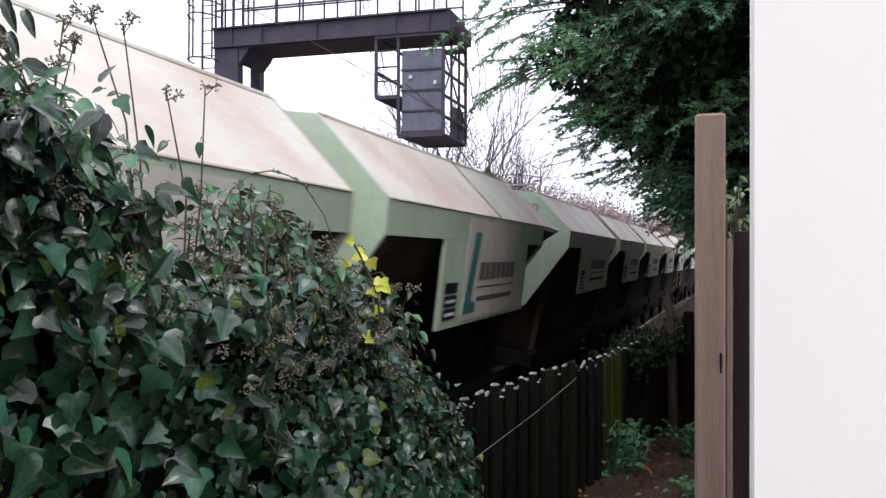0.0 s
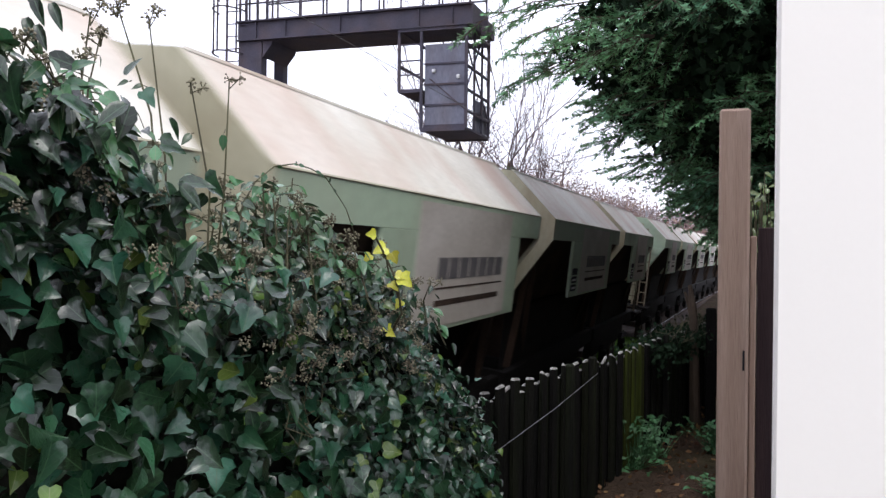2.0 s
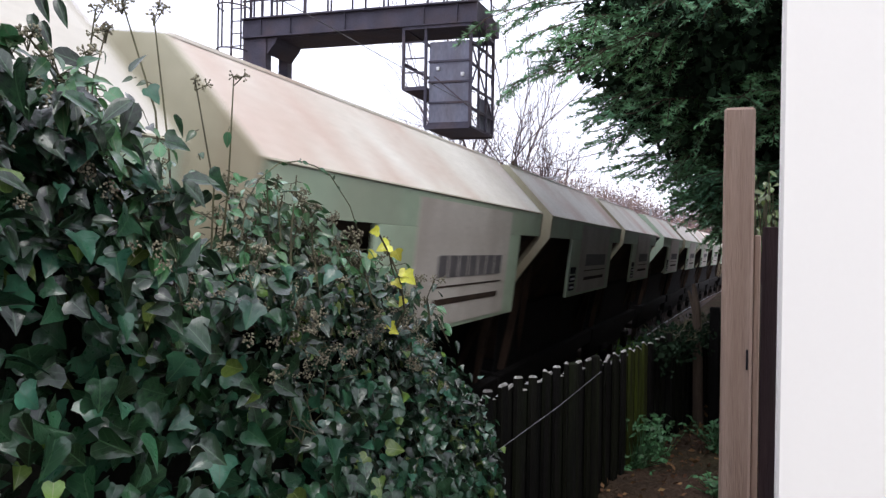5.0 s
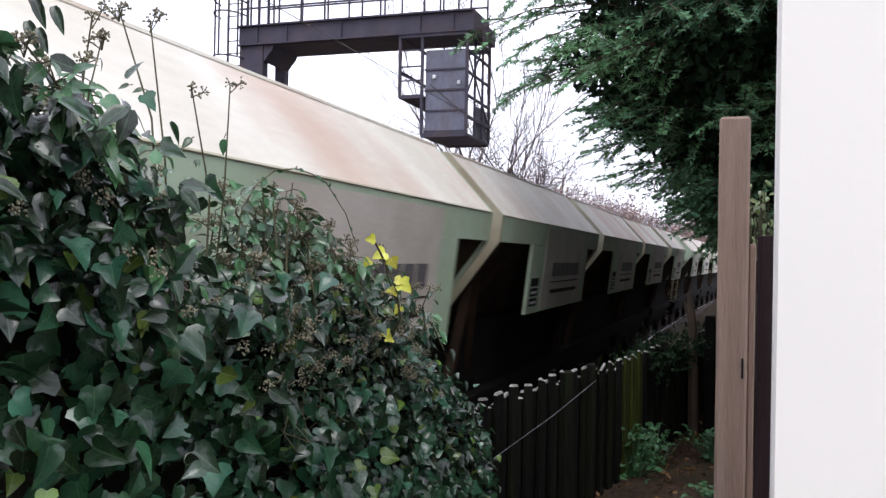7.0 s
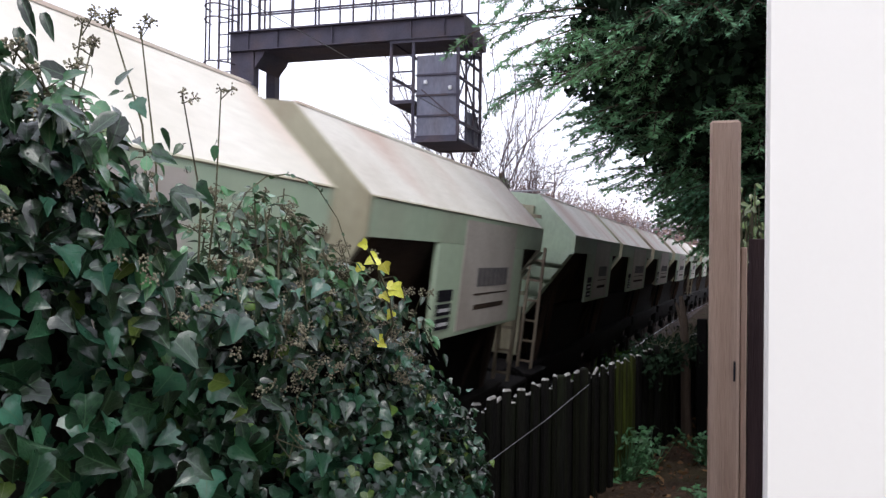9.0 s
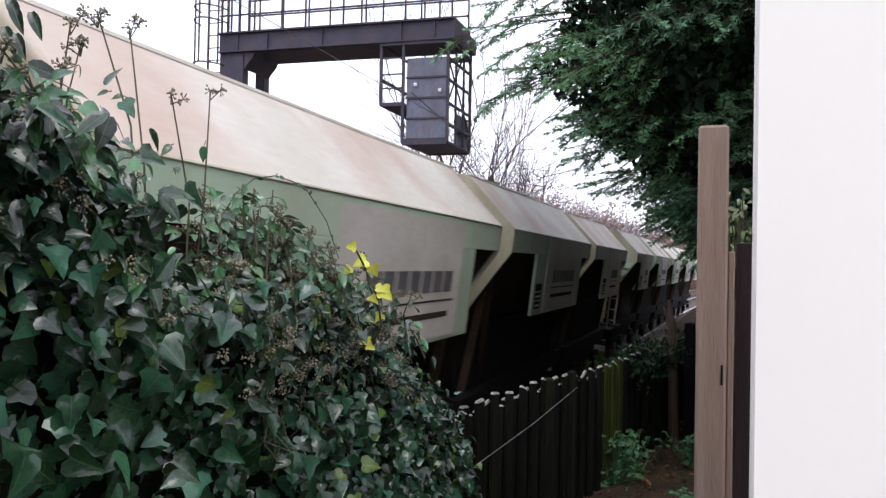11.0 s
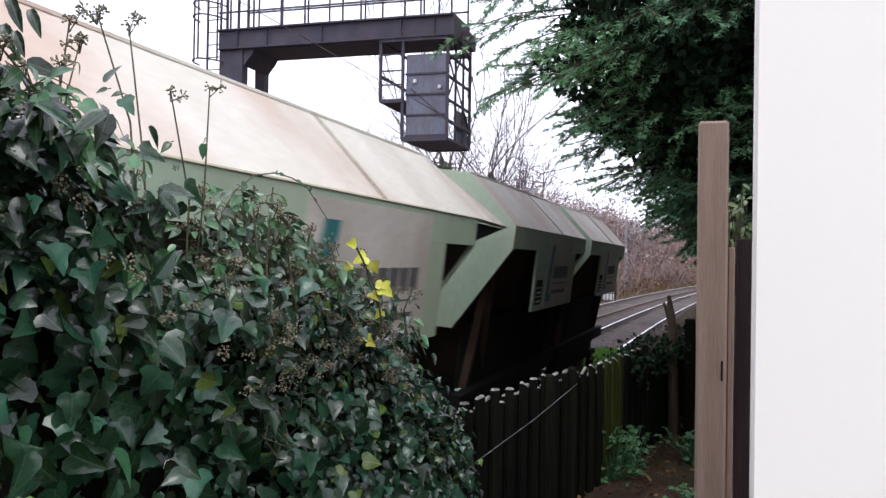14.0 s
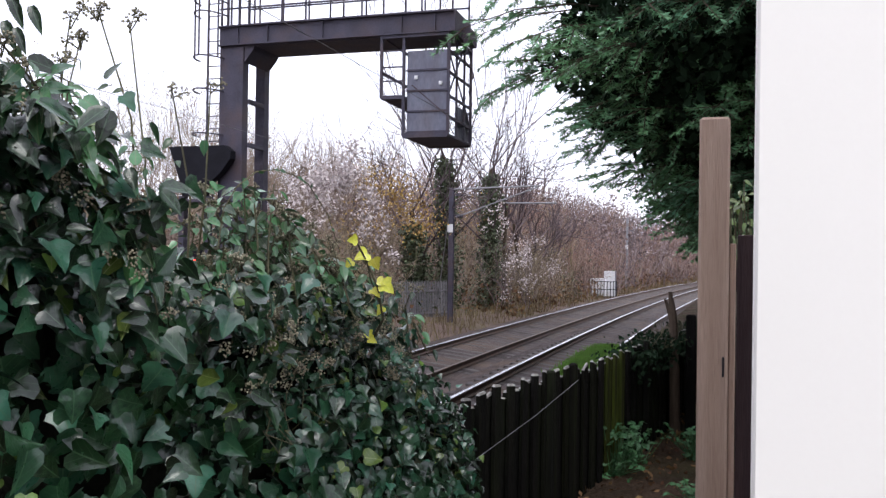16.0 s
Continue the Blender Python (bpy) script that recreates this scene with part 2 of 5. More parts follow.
def box(bm, x0, x1, y0, y1, z0, z1, bevel=0.0, mat=0):
    r = bmesh.ops.create_cube(bm, size=1)
    bmesh.ops.scale(bm, vec=(x1 - x0, y1 - y0, z1 - z0), verts=r["verts"])
    bmesh.ops.translate(bm, vec=((x0 + x1) / 2, (y0 + y1) / 2, (z0 + z1) / 2), verts=r["verts"])
    faces = {f for v in r["verts"] for f in v.link_faces}
    for f in faces:
        f.material_index = mat
    if bevel:
        bmesh.ops.bevel(bm, geom=list({e for v in r["verts"] for e in v.link_edges}), offset=bevel, segments=1, affect="EDGES")
    return bm


def bar(bm, p, q, w, d=None, up=(0, 0, 1)):
    """A square bar from p to q."""
    p, q = Vector(p), Vector(q)
    a = (q - p).normalized()
    u = Vector(up)
    if abs(a.dot(u)) > 0.95:
        u = Vector((1, 0, 0))
    s = a.cross(u).normalized()
    t = s.cross(a)
    d = d or w
    vs = [bm.verts.new(c + s * i * w / 2 + t * j * d / 2) for c in (p, q) for i, j in ((-1, -1), (1, -1), (1, 1), (-1, 1))]
    for ids in ((0, 1, 2, 3), (7, 6, 5, 4), (0, 4, 5, 1), (1, 5, 6, 2), (2, 6, 7, 3), (3, 7, 4, 0)):
        bm.faces.new([vs[i] for i in ids])
    return bm


def tube(bm, pts, radii, sides=6):
    """A tapered tube along points."""
    rings = []
    for i, p in enumerate(pts):
        p = Vector(p)
        a = (Vector(pts[min(i + 1, len(pts) - 1)]) - Vector(pts[max(i - 1, 0)])).normalized()
        s = a.cross(Vector((0.3, 0.9, 0.2))).normalized()
        t = a.cross(s)
        r = radii[i] if isinstance(radii, (list, tuple)) else radii
        rings.append([bm.verts.new(p + (s * math.cos(k * math.tau / sides) + t * math.sin(k * math.tau / sides)) * r) for k in range(sides)])
    for a, b in zip(rings, rings[1:]):
        for k in range(sides):
            bm.faces.new((a[k], a[(k + 1) % sides], b[(k + 1) % sides], b[k]))
    bm.faces.new(rings[0][::-1])
    bm.faces.new(rings[-1])
    return bm


def prism(bm, outline, axis, lo, hi):
    """An outline of (a, b) pairs pushed along an axis: 'x' takes (y, z), 'y' takes (x, z), 'z' takes (x, y)."""
    def at(a, b, c):
        return {"x": (c, a, b), "y": (a, c, b), "z": (a, b, c)}[axis]
    lo_v = [bm.verts.new(at(a, b, lo)) for a, b in outline]
    hi_v = [bm.verts.new(at(a, b, hi)) for a, b in outline]
    bm.faces.new(lo_v[::-1])
    bm.faces.new(hi_v)
    for i in range(len(outline)):
        j = (i + 1) % len(outline)
        bm.faces.new((lo_v[i], lo_v[j], hi_v[j], hi_v[i]))
    bmesh.ops.recalc_face_normals(bm, faces=bm.faces)
    return bm


def B():
    return bmesh.new()


def cyl(bm, radius, depth, m, sides=20):
    bmesh.ops.create_cone(bm, cap_ends=True, segments=sides, radius1=radius, radius2=radius, depth=depth, matrix=m)
    return bm


# ---- the railway's line: a gentle right-hand curve ----
CURVE = 0.0011
CANT = math.degrees(0.169 / 1.505)
NEAR, FAR = 3.869, 7.18          # track centres, left of the camera


def line(s, d):
    a = s * CURVE
    r = 1 / CURVE + d
    return 1 / CURVE - r * math.cos(a), r * math.sin(a)


def on_track(s, d, z=0.0):
    return pose(*line(s, d), z, 0, CANT, -math.degrees(s * CURVE))


def smooth_step(a, b, v):
    v = min(1, max(0, (v - a) / (b - a)))
    return v * v * (3 - 2 * v)


def ground_z(s, d):
    """Height of the land: garden path, cutting side, track bed, scrub bank."""
    z = -0.34 + 1.24 * smooth_step(2.25, 1.35, d) + 0.25 * smooth_step(9.8, 11.5, d) + 4.4 * smooth_step(12.8, 24, d) + 9 * smooth_step(24, 120, d)
    rough = noise.noise((s * 0.5, d * 0.5, 0)) * 0.06 + noise.noise((s * 2.1, d * 2.1, 3)) * 0.025
    return z + rough * (1 if d < 1.4 or d > 9.8 else 0.25)


def build_ground():
    bm = B()
    ss = [-300, -150, -70, -40, -20] + [-10 + 0.5 * i for i in range(61)] + [22 + 2 * i for i in range(50)] + [125, 140, 170, 220, 300, 420, 600]
    ds = [-420, -250, -120, -60, -30, -15, -8] + [-5 + 0.5 * i for i in range(12)] + [1.0 + 0.15 * i for i in range(12)] + [3, 4.5, 6, 7.5, 9, 9.8, 10.4, 11, 11.8, 12.6] + [14 + 2 * i for i in range(12)] + [42, 55, 75, 110, 160, 260, 420]
    grid = [[bm.verts.new((*line(s, d), ground_z(s, d))) for d in ds] for s in ss]
    for a, b in zip(grid, grid[1:]):
        for i in range(len(ds) - 1):
            f = bm.faces.new((a[i], b[i], b[i + 1], a[i + 1]))
            f.smooth, f.material_index = True, 1 if ds[i] > 9.5 else 0
    bmesh.ops.recalc_face_normals(bm, faces=bm.faces)
    tagged(mesh_object("ground", bm, [M["soil"], M["bank"]]), "bare brown earth with leaf litter", "ground", kind="structure")


def build_ballast():
    bm = B()
    ds = [1.9, 2.3, 2.7] + [3.0 + 0.25 * i for i in range(23)] + [8.9, 9.3, 9.8]
    ss = [-20 + 0.5 * i for i in range(120)] + [40 + 2 * i for i in range(51)] + [150, 180, 240]
    rows = []
    for s in ss:
        row = []
        for d in ds:
            e = min(d - 1.9, 9.8 - d)
            z = -0.35 + 0.16 * smooth_step(0, 0.7, e)
            for c in (NEAR, FAR):
                if abs(d - c) < 1.5:
                    z += (d - c) * 0.112 * smooth_step(1.5, 1.2, abs(d - c))
            z += noise.noise((s * 3, d * 3, 1)) * 0.02
            row.append(bm.verts.new((*line(s, d), z)))
        rows.append(row)
    for a, b in zip(rows, rows[1:]):
        for i in range(len(ds) - 1):
            bm.faces.new((a[i], b[i], b[i + 1], a[i + 1])).smooth = True
    bmesh.ops.recalc_face_normals(bm, faces=bm.faces)
    bed = tagged(mesh_object("ballast", bm, M["ballast"]), "grey-brown stone ballast under two tracks", "ballast", kind="structure")
    sm = B()
    box(sm, -1.25, 1.25, -0.13, 0.13, -0.38, -0.186, 0.015)
    data = bpy.data.meshes.new("sleeper")
    sm.to_mesh(data)
    sm.free()
    data.materials.append(M["sleeper"])
    for c in (NEAR, FAR):
        for i in range(140):
            piece("sleeper", data, bed, on_track(8 + 0.65 * i, c))


def build_rails():
    section = [(-0.07, -0.165), (0.07, -0.165), (0.07, -0.15), (0.012, -0.125), (0.012, -0.04), (0.035, -0.03), (0.035, -0.006), (0.026, 0.0), (-0.026, 0.0), (-0.035, -0.006), (-0.035, -0.03), (-0.012, -0.04), (-0.012, -0.125), (-0.07, -0.15)]
    ss = [-20 + 2 * i for i in range(80)] + [145, 160, 180, 210, 240]
    number = 0
    for c in (NEAR, FAR):
        for side in (0.7525, -0.7525):
            number += 1
            bm = B()
            rings = []
            for s in ss:
                m = on_track(s, c)
                rings.append([bm.verts.new(m @ Vector((side + a, 0, b))) for a, b in section])
            k = len(section)
            for a, b in zip(rings, rings[1:]):
                for i in range(k):
                    f = bm.faces.new((a[i], b[i], b[(i + 1) % k], a[(i + 1) % k]))
                    f.material_index = 1 if i in (6, 7, 8) else 0
            bmesh.ops.recalc_face_normals(bm, faces=bm.faces)
            dull = c == FAR and side > 0
            tagged(mesh_object("rail_%d" % number, bm, [M["rail_side"], M["rail_dull" if dull else "rail_top"]]), "rusty brown steel rail with a dull top" if dull else "rusty steel rail with a bright worn top", "rail", kind="structure")


build_ground()
build_ballast()
build_rails()


def build_wall():
    """The white wall beside the camera, and an unseen shade wall added behind."""
    bm = B()
    box(bm, 0.062, 3.2, 1.30, 1.36, 0.6, 5.6, 0.004)
    tagged(mesh_object("wall_right", bm, M["render"]), "plain white rendered wall", "wall", kind="structure")
    # out of view: added to keep sky and sun off the lower hedge
    bm = B()
    box(bm, -2.05, -0.45, -1.3, -1.1, 0.4, 4.8, 0.004)
    tagged(mesh_object("wall_back", bm, M["backwall"]), "unseen brown wall added behind the camera for shade", "wall", kind="structure")


build_wall()


# ---- the train: close-coupled hopper wagons ----
SHELL = [(0.70, 3.80), (1.34, 3.24), (1.34, 2.97), (0.72, 1.95)]


def text_mesh(body, size):
    cu = bpy.data.curves.new("lettering", "FONT")
    cu.body, cu.size, cu.extrude, cu.align_x = body, size, 0.003, "CENTER"
    ob = new("lettering", cu)
    me = bpy.data.meshes.new_from_object(ob.evaluated_get(bpy.context.evaluated_depsgraph_get()))
    bpy.data.objects.remove(ob)
    return me


def build_wagon(length, lead, tail, slash, mark):
    """One two-axle hopper wagon; y = 0 is its leading end, +x the side towards the camera."""
    label = "pale green hopper wagon with dusty cream top" + (" and teal emblem" if slash else "") + (", end platform and ladder" if "platform" in (lead, tail) else "")
    w = thing("hopper_wagon", Matrix(), label, "wagon", "wagons of the train")
    E = length
    clean = slash or mark in ("042", "053") or lead == "platform"
    for sx in (1, -1):
        part("top_slope", prism(B(), [(sx * 0.70, 3.80), (sx * 1.335, 3.245), (sx * 1.30, 3.20), (sx * 0.67, 3.75)], "y", 0.05, E - 0.05), M["roof"], w, "dusty cream sloping side sheet")
        if slash:
            part("roof_seam", prism(B(), [(sx * 0.71, 3.806), (sx * 1.345, 3.252), (sx * 1.33, 3.23), (sx * 0.70, 3.79)], "y", E * 0.57, E * 0.57 + 0.022), M["buff"], w, "rust-brown seam")
        part("top_coaming", prism(B(), [(sx * 0.66, 3.765), (sx * 0.70, 3.802), (sx * 0.715, 3.793), (sx * 0.705, 3.815), (sx * 0.67, 3.815)], "y", 0.06, E - 0.06), M["roof"], w, "dusty rolled top edge")
        # added strip, darker than the roof, draws the shadow line along its edge
        part("drip_rail", prism(B(), [(sx * 1.338, 3.246), (sx * 1.350, 3.236), (sx * 1.347, 3.230), (sx * 1.338, 3.228)], "y", 0.06, E - 0.06), M["endsheet"], w, "thin strip standing in for the roof edge's shadow line")
        part("side_band", prism(B(), [(sx * 1.34, 3.24), (sx * 1.34, 2.97), (sx * 1.29, 2.97), (sx * 1.29, 3.20)], "y", 0.05, E - 0.05), M["green"], w)
        part("chute_side", prism(B(), [(sx * 1.30, 2.97), (sx * 0.70, 1.95), (sx * 0.66, 1.97), (sx * 1.26, 2.99)], "y", 0.06, E - 0.06), M["chute"], w, "rusty inward-sloping hopper plate")
        bm = B()
        box(bm, *sorted((sx * 1.30, sx * 1.342)), 1.5, E - 0.95, 2.15, 2.968, 0.006)
        side = part("side_panel", bm, M["green"], w)
        bm = B()
        box(bm, *sorted((sx * 1.343, sx * 1.349)), 2.2, E - 1.42, 2.19, 3.19)
        board = part("name_board", bm, M["panel"], side, "dusty off-white board")
        # the emblem's lettering as plain blocks, a rule and a small line
        span = E - 1.62 - 2.72
        for i in range(7):
            y0 = 2.72 + span * i / 7
            bm = B()
            box(bm, *sorted((sx * 1.349, sx * 1.353)), y0, y0 + span / 7 * 0.84, 2.58, 2.76)
            part("letter_block", bm, M["letter"], side)
        bm = B()
        box(bm, *sorted((sx * 1.349, sx * 1.352)), 2.66, E - 1.6, 2.50, 2.515)
        box(bm, *sorted((sx * 1.349, sx * 1.352)), 2.7, E - 1.7, 2.36, 2.41)
        part("rule", bm, M["chute"] if not slash else M["letter"], side)
        if slash:
            part("teal_stroke", prism(B(), [(2.22, 2.26), (2.66, 2.26), (2.66, 2.35), (2.47, 2.38), (2.66, 3.06), (2.44, 3.06)], "x", *sorted((sx * 1.349, sx * 1.354))), M["teal"], side, "teal slanted emblem stroke")
        bm = B()
        for z in (2.24, 2.36, 2.48):
            box(bm, *sorted((sx * 1.343, sx * 1.352)), 1.60, 1.98, z, z + 0.095)
        part("data_plate", bm, M["black"], w, "small black data plates")
        bm = B()
        for z in (2.27, 2.39):
            box(bm, *sorted((sx * 1.352, sx * 1.355)), 1.64, 1.92, z, z + 0.03)
        part("data_lines", bm, M["white"], w)
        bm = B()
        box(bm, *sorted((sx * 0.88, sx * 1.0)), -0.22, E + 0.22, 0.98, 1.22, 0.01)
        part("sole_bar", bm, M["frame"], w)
        for y in (1.3, E - 1.3):
            bm = B()
            box(bm, *sorted((sx * 0.93, sx * 1.08)), y - 0.16, y + 0.16, 0.36, 0.62, 0.03)
            for k in range(4):
                box(bm, *sorted((sx * 0.96, sx * 1.05)), y - 0.5 + 0.06 * k, y + 0.5 - 0.06 * k, 0.66 + 0.03 * k, 0.685 + 0.03 * k)
            part("axle_box", bm, M["frame"], w)
        # struts from the frame to the hopper's ends
        for y in (0.35, E - 0.35):
            part("end_strut", bar(B(), (sx * 0.85, y, 1.2), (sx * 0.98, y, 2.5), 0.09), M["chute"], w)
            part("diagonal_strut", bar(B(), (sx * 0.80, y + (0.9 if y < 1 else -0.9), 1.2), (sx * 1.05, y, 2.6), 0.07), M["chute"], w)
    for y0, style in ((0.0, lead), (E - 0.05, tail)):
        fresh = clean and not (style == "platform" and mark == "bars")
        out = [(x, z) for x, z in SHELL] + [(-x, z) for x, z in SHELL[::-1]]
        part("end_plate", prism(B(), out, "y", y0, y0 + 0.05), M["green" if fresh else "endsheet"], w, "pale green end sheet" if fresh else "grimy cream end sheet")
        if style == "platform":
            o = -1 if y0 == 0 else 1
            f = y0 + (0 if o < 0 else 0.05)
            bm = B()
            box(bm, -1.0, 0.66, *sorted((f + o * 0.02, f + o * 0.07)), 1.3, 3.62, 0.01)
            for x in (-0.6, -0.1, 0.3):
                box(bm, x, x + 0.06, *sorted((f + o * 0.07, f + o * 0.11)), 1.3, 3.3)
            part("bulkhead", bm, M["olive"], w, "grimy olive-cream end bulkhead")
            for x, wide, mat in ((-0.70, 0.16, "endsheet"), (-0.34, 0.10, "olive"), (-0.06, 0.085, "chute"), (0.60, 0.05, "olive")):
                bm = B()
                box(bm, x, x + wide, *sorted((f + o * 0.25, f + o * 0.40)), 1.2, 3.84 if mat == "chute" else 3.70 if wide > 0.08 else 3.2, 0.01)
                part("upright", bm, M[mat], w, "rusty brown upright" if mat == "chute" else "grimy buff upright")
            bm = B()
            bar(bm, (-1.1, f + o * 0.36, 2.95), (0.85, f + o * 0.36, 2.95), 0.05)
            bar(bm, (-1.1, f + o * 0.36, 3.45), (0.85, f + o * 0.36, 3.45), 0.05)
            bar(bm, (-0.4, f + o * 0.3, 3.70), (-0.9, f + o * 0.1, 2.7), 0.07)
            part("brace", bm, M["buff"], w)
            bm = B()
            tube(bm, [(-1.0, f + o * 0.45, 3.6), (-0.12, f + o * 0.45, 3.6)], 0.08, 10)
            part("air_pipe", bm, M["panel"], w, "pale air pipe", True)
            for x in (0.80, 1.0):
                part("ladder_rail", bar(B(), (x, f + o * 0.5, 1.1), (x, f + o * 0.5, 3.0), 0.04), M["buff"], w)
            for k in range(6):
                part("ladder_rung", bar(B(), (0.80, f + o * 0.5, 1.3 + 0.3 * k), (1.0, f + o * 0.5, 1.3 + 0.3 * k), 0.03), M["buff"], w)
            for k in range(4):
                z1 = 2.95 - 0.24 * k
                x1 = 1.33 - 0.15 * k
                bm = B()
                prism(bm, [(0.60, z1 - 0.17), (x1 - 0.11, z1 - 0.17), (x1, z1), (0.60, z1)], "y", *sorted((f + o * 0.02, f + o * (0.24 - 0.03 * k))))
                part("end_rib", bm, M["green"], w)
            bm = B()
            box(bm, -1.15, 1.15, *sorted((f, f + o * 1.05)), 1.14, 1.2, 0.01)
            part("platform", bm, M["frame"], w)
            for sx in (1, -1):
                bm = B()
                cyl(bm, 0.12, 0.35, pose(sx * 0.87, f + o * 1.15, 1.05, 90), 16)
                cyl(bm, 0.22, 0.05, pose(sx * 0.87, f + o * 1.33, 1.05, 90), 20)
                part("buffer", bm, M["frame"], w)
        if style == "sheet":
            for sx in (1, -1):
                bm = B()
                top, low, tip = (sx * 0.70, E - 0.05, 3.80), (sx * 1.34, E - 0.05, 3.243), (sx * 1.30, E + 1.45, 3.21)
                off = Vector((-sx * 0.03, 0, -0.03))
                vs = [bm.verts.new(p) for p in (top, low, tip)] + [bm.verts.new(Vector(p) + off) for p in (top, low, tip)]
                for ids in ((0, 1, 2), (5, 4, 3), (0, 3, 4, 1), (1, 4, 5, 2), (2, 5, 3, 0)):
                    bm.faces.new([vs[i] for i in ids])
                bmesh.ops.recalc_face_normals(bm, faces=bm.faces)
                part("cover_sheet", bm, M["roof"], w, "pointed cream cover over the gap")
                # black plate added to stand for the dark opening under the cover
                part("rubber_skirt", prism(B(), [(E, 3.20), (E, 2.99), (E + 1.3, 3.18)], "x", *sorted((sx * 1.27, sx * 1.29))), M["black"], w, "black infill plate standing in for the dark gap")
    if mark:
        if mark == "bars":
            x0, y0, z0 = (0.34, -0.082, 3.16) if lead == "platform" else (0.42, -0.008, 3.42)
            for k in range(3):
                part("number_bar", box(B(), x0 + 0.11 * k, x0 + 0.08 + 0.11 * k, y0, y0 + 0.005, z0, z0 + 0.14), M["red"], w)
        else:
            me = text_mesh(mark, 0.30)
            me.materials.append(M["red"])
            ob = new("wagon_number", me)
            ob.parent, ob.matrix_basis = w, pose(0.58, -0.006, 3.41, 90)
            ob["label"] = "red painted wagon number"
    bm = B()
    grid = [[bm.verts.new((x, y, 3.62 + 0.12 * noise.noise((x * 2, y * 1.5, 0)) - 0.12 * abs(x))) for x in (-0.69, -0.35, 0, 0.35, 0.69)] for y in np.linspace(0.06, E - 0.06, 14)]
    for a, b in zip(grid, grid[1:]):
        for i in range(4):
            bm.faces.new((a[i], a[i + 1], b[i + 1], b[i]))
    part("stone_load", bm, M["aggregate"], w, "crushed stone load")
    bm = B()
    prism(bm, [(-0.72, 1.95), (0.72, 1.95), (0.45, 0.95), (-0.45, 0.95)], "y", 1.6, E - 1.6)
    part("discharge_hopper", bm, M["chute"], w)
    # made-up near-black plates fill the shaded space below the hopper
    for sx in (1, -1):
        part("equipment_case", box(B(), *sorted((sx * 0.70, sx * 0.86)), 0.45, E - 0.3, 0.50, 2.02, 0.03), M["frame"], w, "near-black filler plate for the dark under the wagon")
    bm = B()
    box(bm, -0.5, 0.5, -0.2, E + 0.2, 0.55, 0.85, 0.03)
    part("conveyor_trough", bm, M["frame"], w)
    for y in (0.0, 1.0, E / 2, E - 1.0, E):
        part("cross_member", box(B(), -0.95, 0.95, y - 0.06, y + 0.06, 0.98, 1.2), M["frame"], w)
    part("coupling_head", box(B(), -0.3, 0.3, -0.3, -0.2, 0.95, 1.15, 0.02), M["frame"], w)
    bm = B()
    cyl(bm, 0.16, 0.8, pose(0.6, E / 2, 0.75, 90), 14)
    part("air_tank", bm, M["frame"], w, smooth=False)
    for y in (1.3, E - 1.3):
        bm = B()
        cyl(bm, 0.08, 1.5, pose(0, 0, 0, 0, 90), 12)
        for x in (-0.7525, 0.7525):
            cyl(bm, 0.46, 0.10, pose(x, 0, 0, 0, 90), 28)
            cyl(bm, 0.49, 0.03, pose(x * 0.915, 0, 0, 0, 90), 28)
            cyl(bm, 0.14, 0.16, pose(x, 0, 0, 0, 90), 14)
            for k in range(6):
                a = k * math.tau / 6
                cyl(bm, 0.05, 0.125, pose(x, math.cos(a) * 0.3, math.sin(a) * 0.3, 0, 90), 8)
        ob = part("wheelset", bm, M["wheel"], w)
        ob.location = (0, y, 0.46)
    return w


# leading end's place along the line at 0 s, body length, ends, emblem, mark
WAGONS = [(-7.9, 6.25, "plain", "plain", 0, ""), (-1.1, 6.25, "plain", "plain", 0, ""), (5.7, 5.95, "plain", "sheet", 1, ""), (13.69, 6.35, "plain", "plain", 0, "042"),
          (20.69, 6.25, "plain", "plain", 0, "bars"), (27.47, 6.35, "plain", "plain", 0, ""), (34.5, 6.25, "plain", "plain", 0, "bars"), (41.3, 5.5, "plain", "platform", 0, "bars"),
          (49.89, 5.35, "platform", "plain", 0, ""), (55.81, 6.25, "plain", "plain", 0, ""), (62.6, 6.25, "plain", "plain", 0, ""), (69.4, 6.25, "plain", "plain", 0, ""), (76.2, 5.95, "plain", "sheet", 0, ""),
          (83.98, 6.25, "plain", "plain", 0, "053"), (90.67, 6.25, "plain", "plain", 0, ""), (97.48, 6.1, "plain", "plain", 0, ""), (104.1, 6.25, "plain", "plain", 0, ""), (110.86, 5.5, "plain", "platform", 0, "bars"),
          (118.77, 5.35, "platform", "plain", 0, ""), (124.65, 6.35, "plain", "plain", 0, ""), (131.6, 6.35, "plain", "plain", 0, ""), (138.6, 6.25, "plain", "plain", 0, ""), (145.52, 5.5, "plain", "platform", 0, ""),
          (153.49, 5.2, "platform", "plain", 0, "bars"), (159.18, 6.15, "plain", "plain", 1, ""), (165.88, 5.9, "plain", "sheet", 1, "bars"), (173.33, 5.55, "plain", "plain", 1, "bars"), (179.45, 5.5, "plain", "plain", 1, "bars")]


def travelled(t):
    return 11.875 * t - 0.01325 * t * t


TRAIN = []
models = {}
for start, *spec in WAGONS:
    key = tuple(spec)
    if key in models:
        wagon = copy_thing(models[key], Matrix())
    else:
        wagon = models[key] = build_wagon(*spec)
    wagon.matrix_basis = on_track(start, NEAR)
    TRAIN.append((start, wagon))


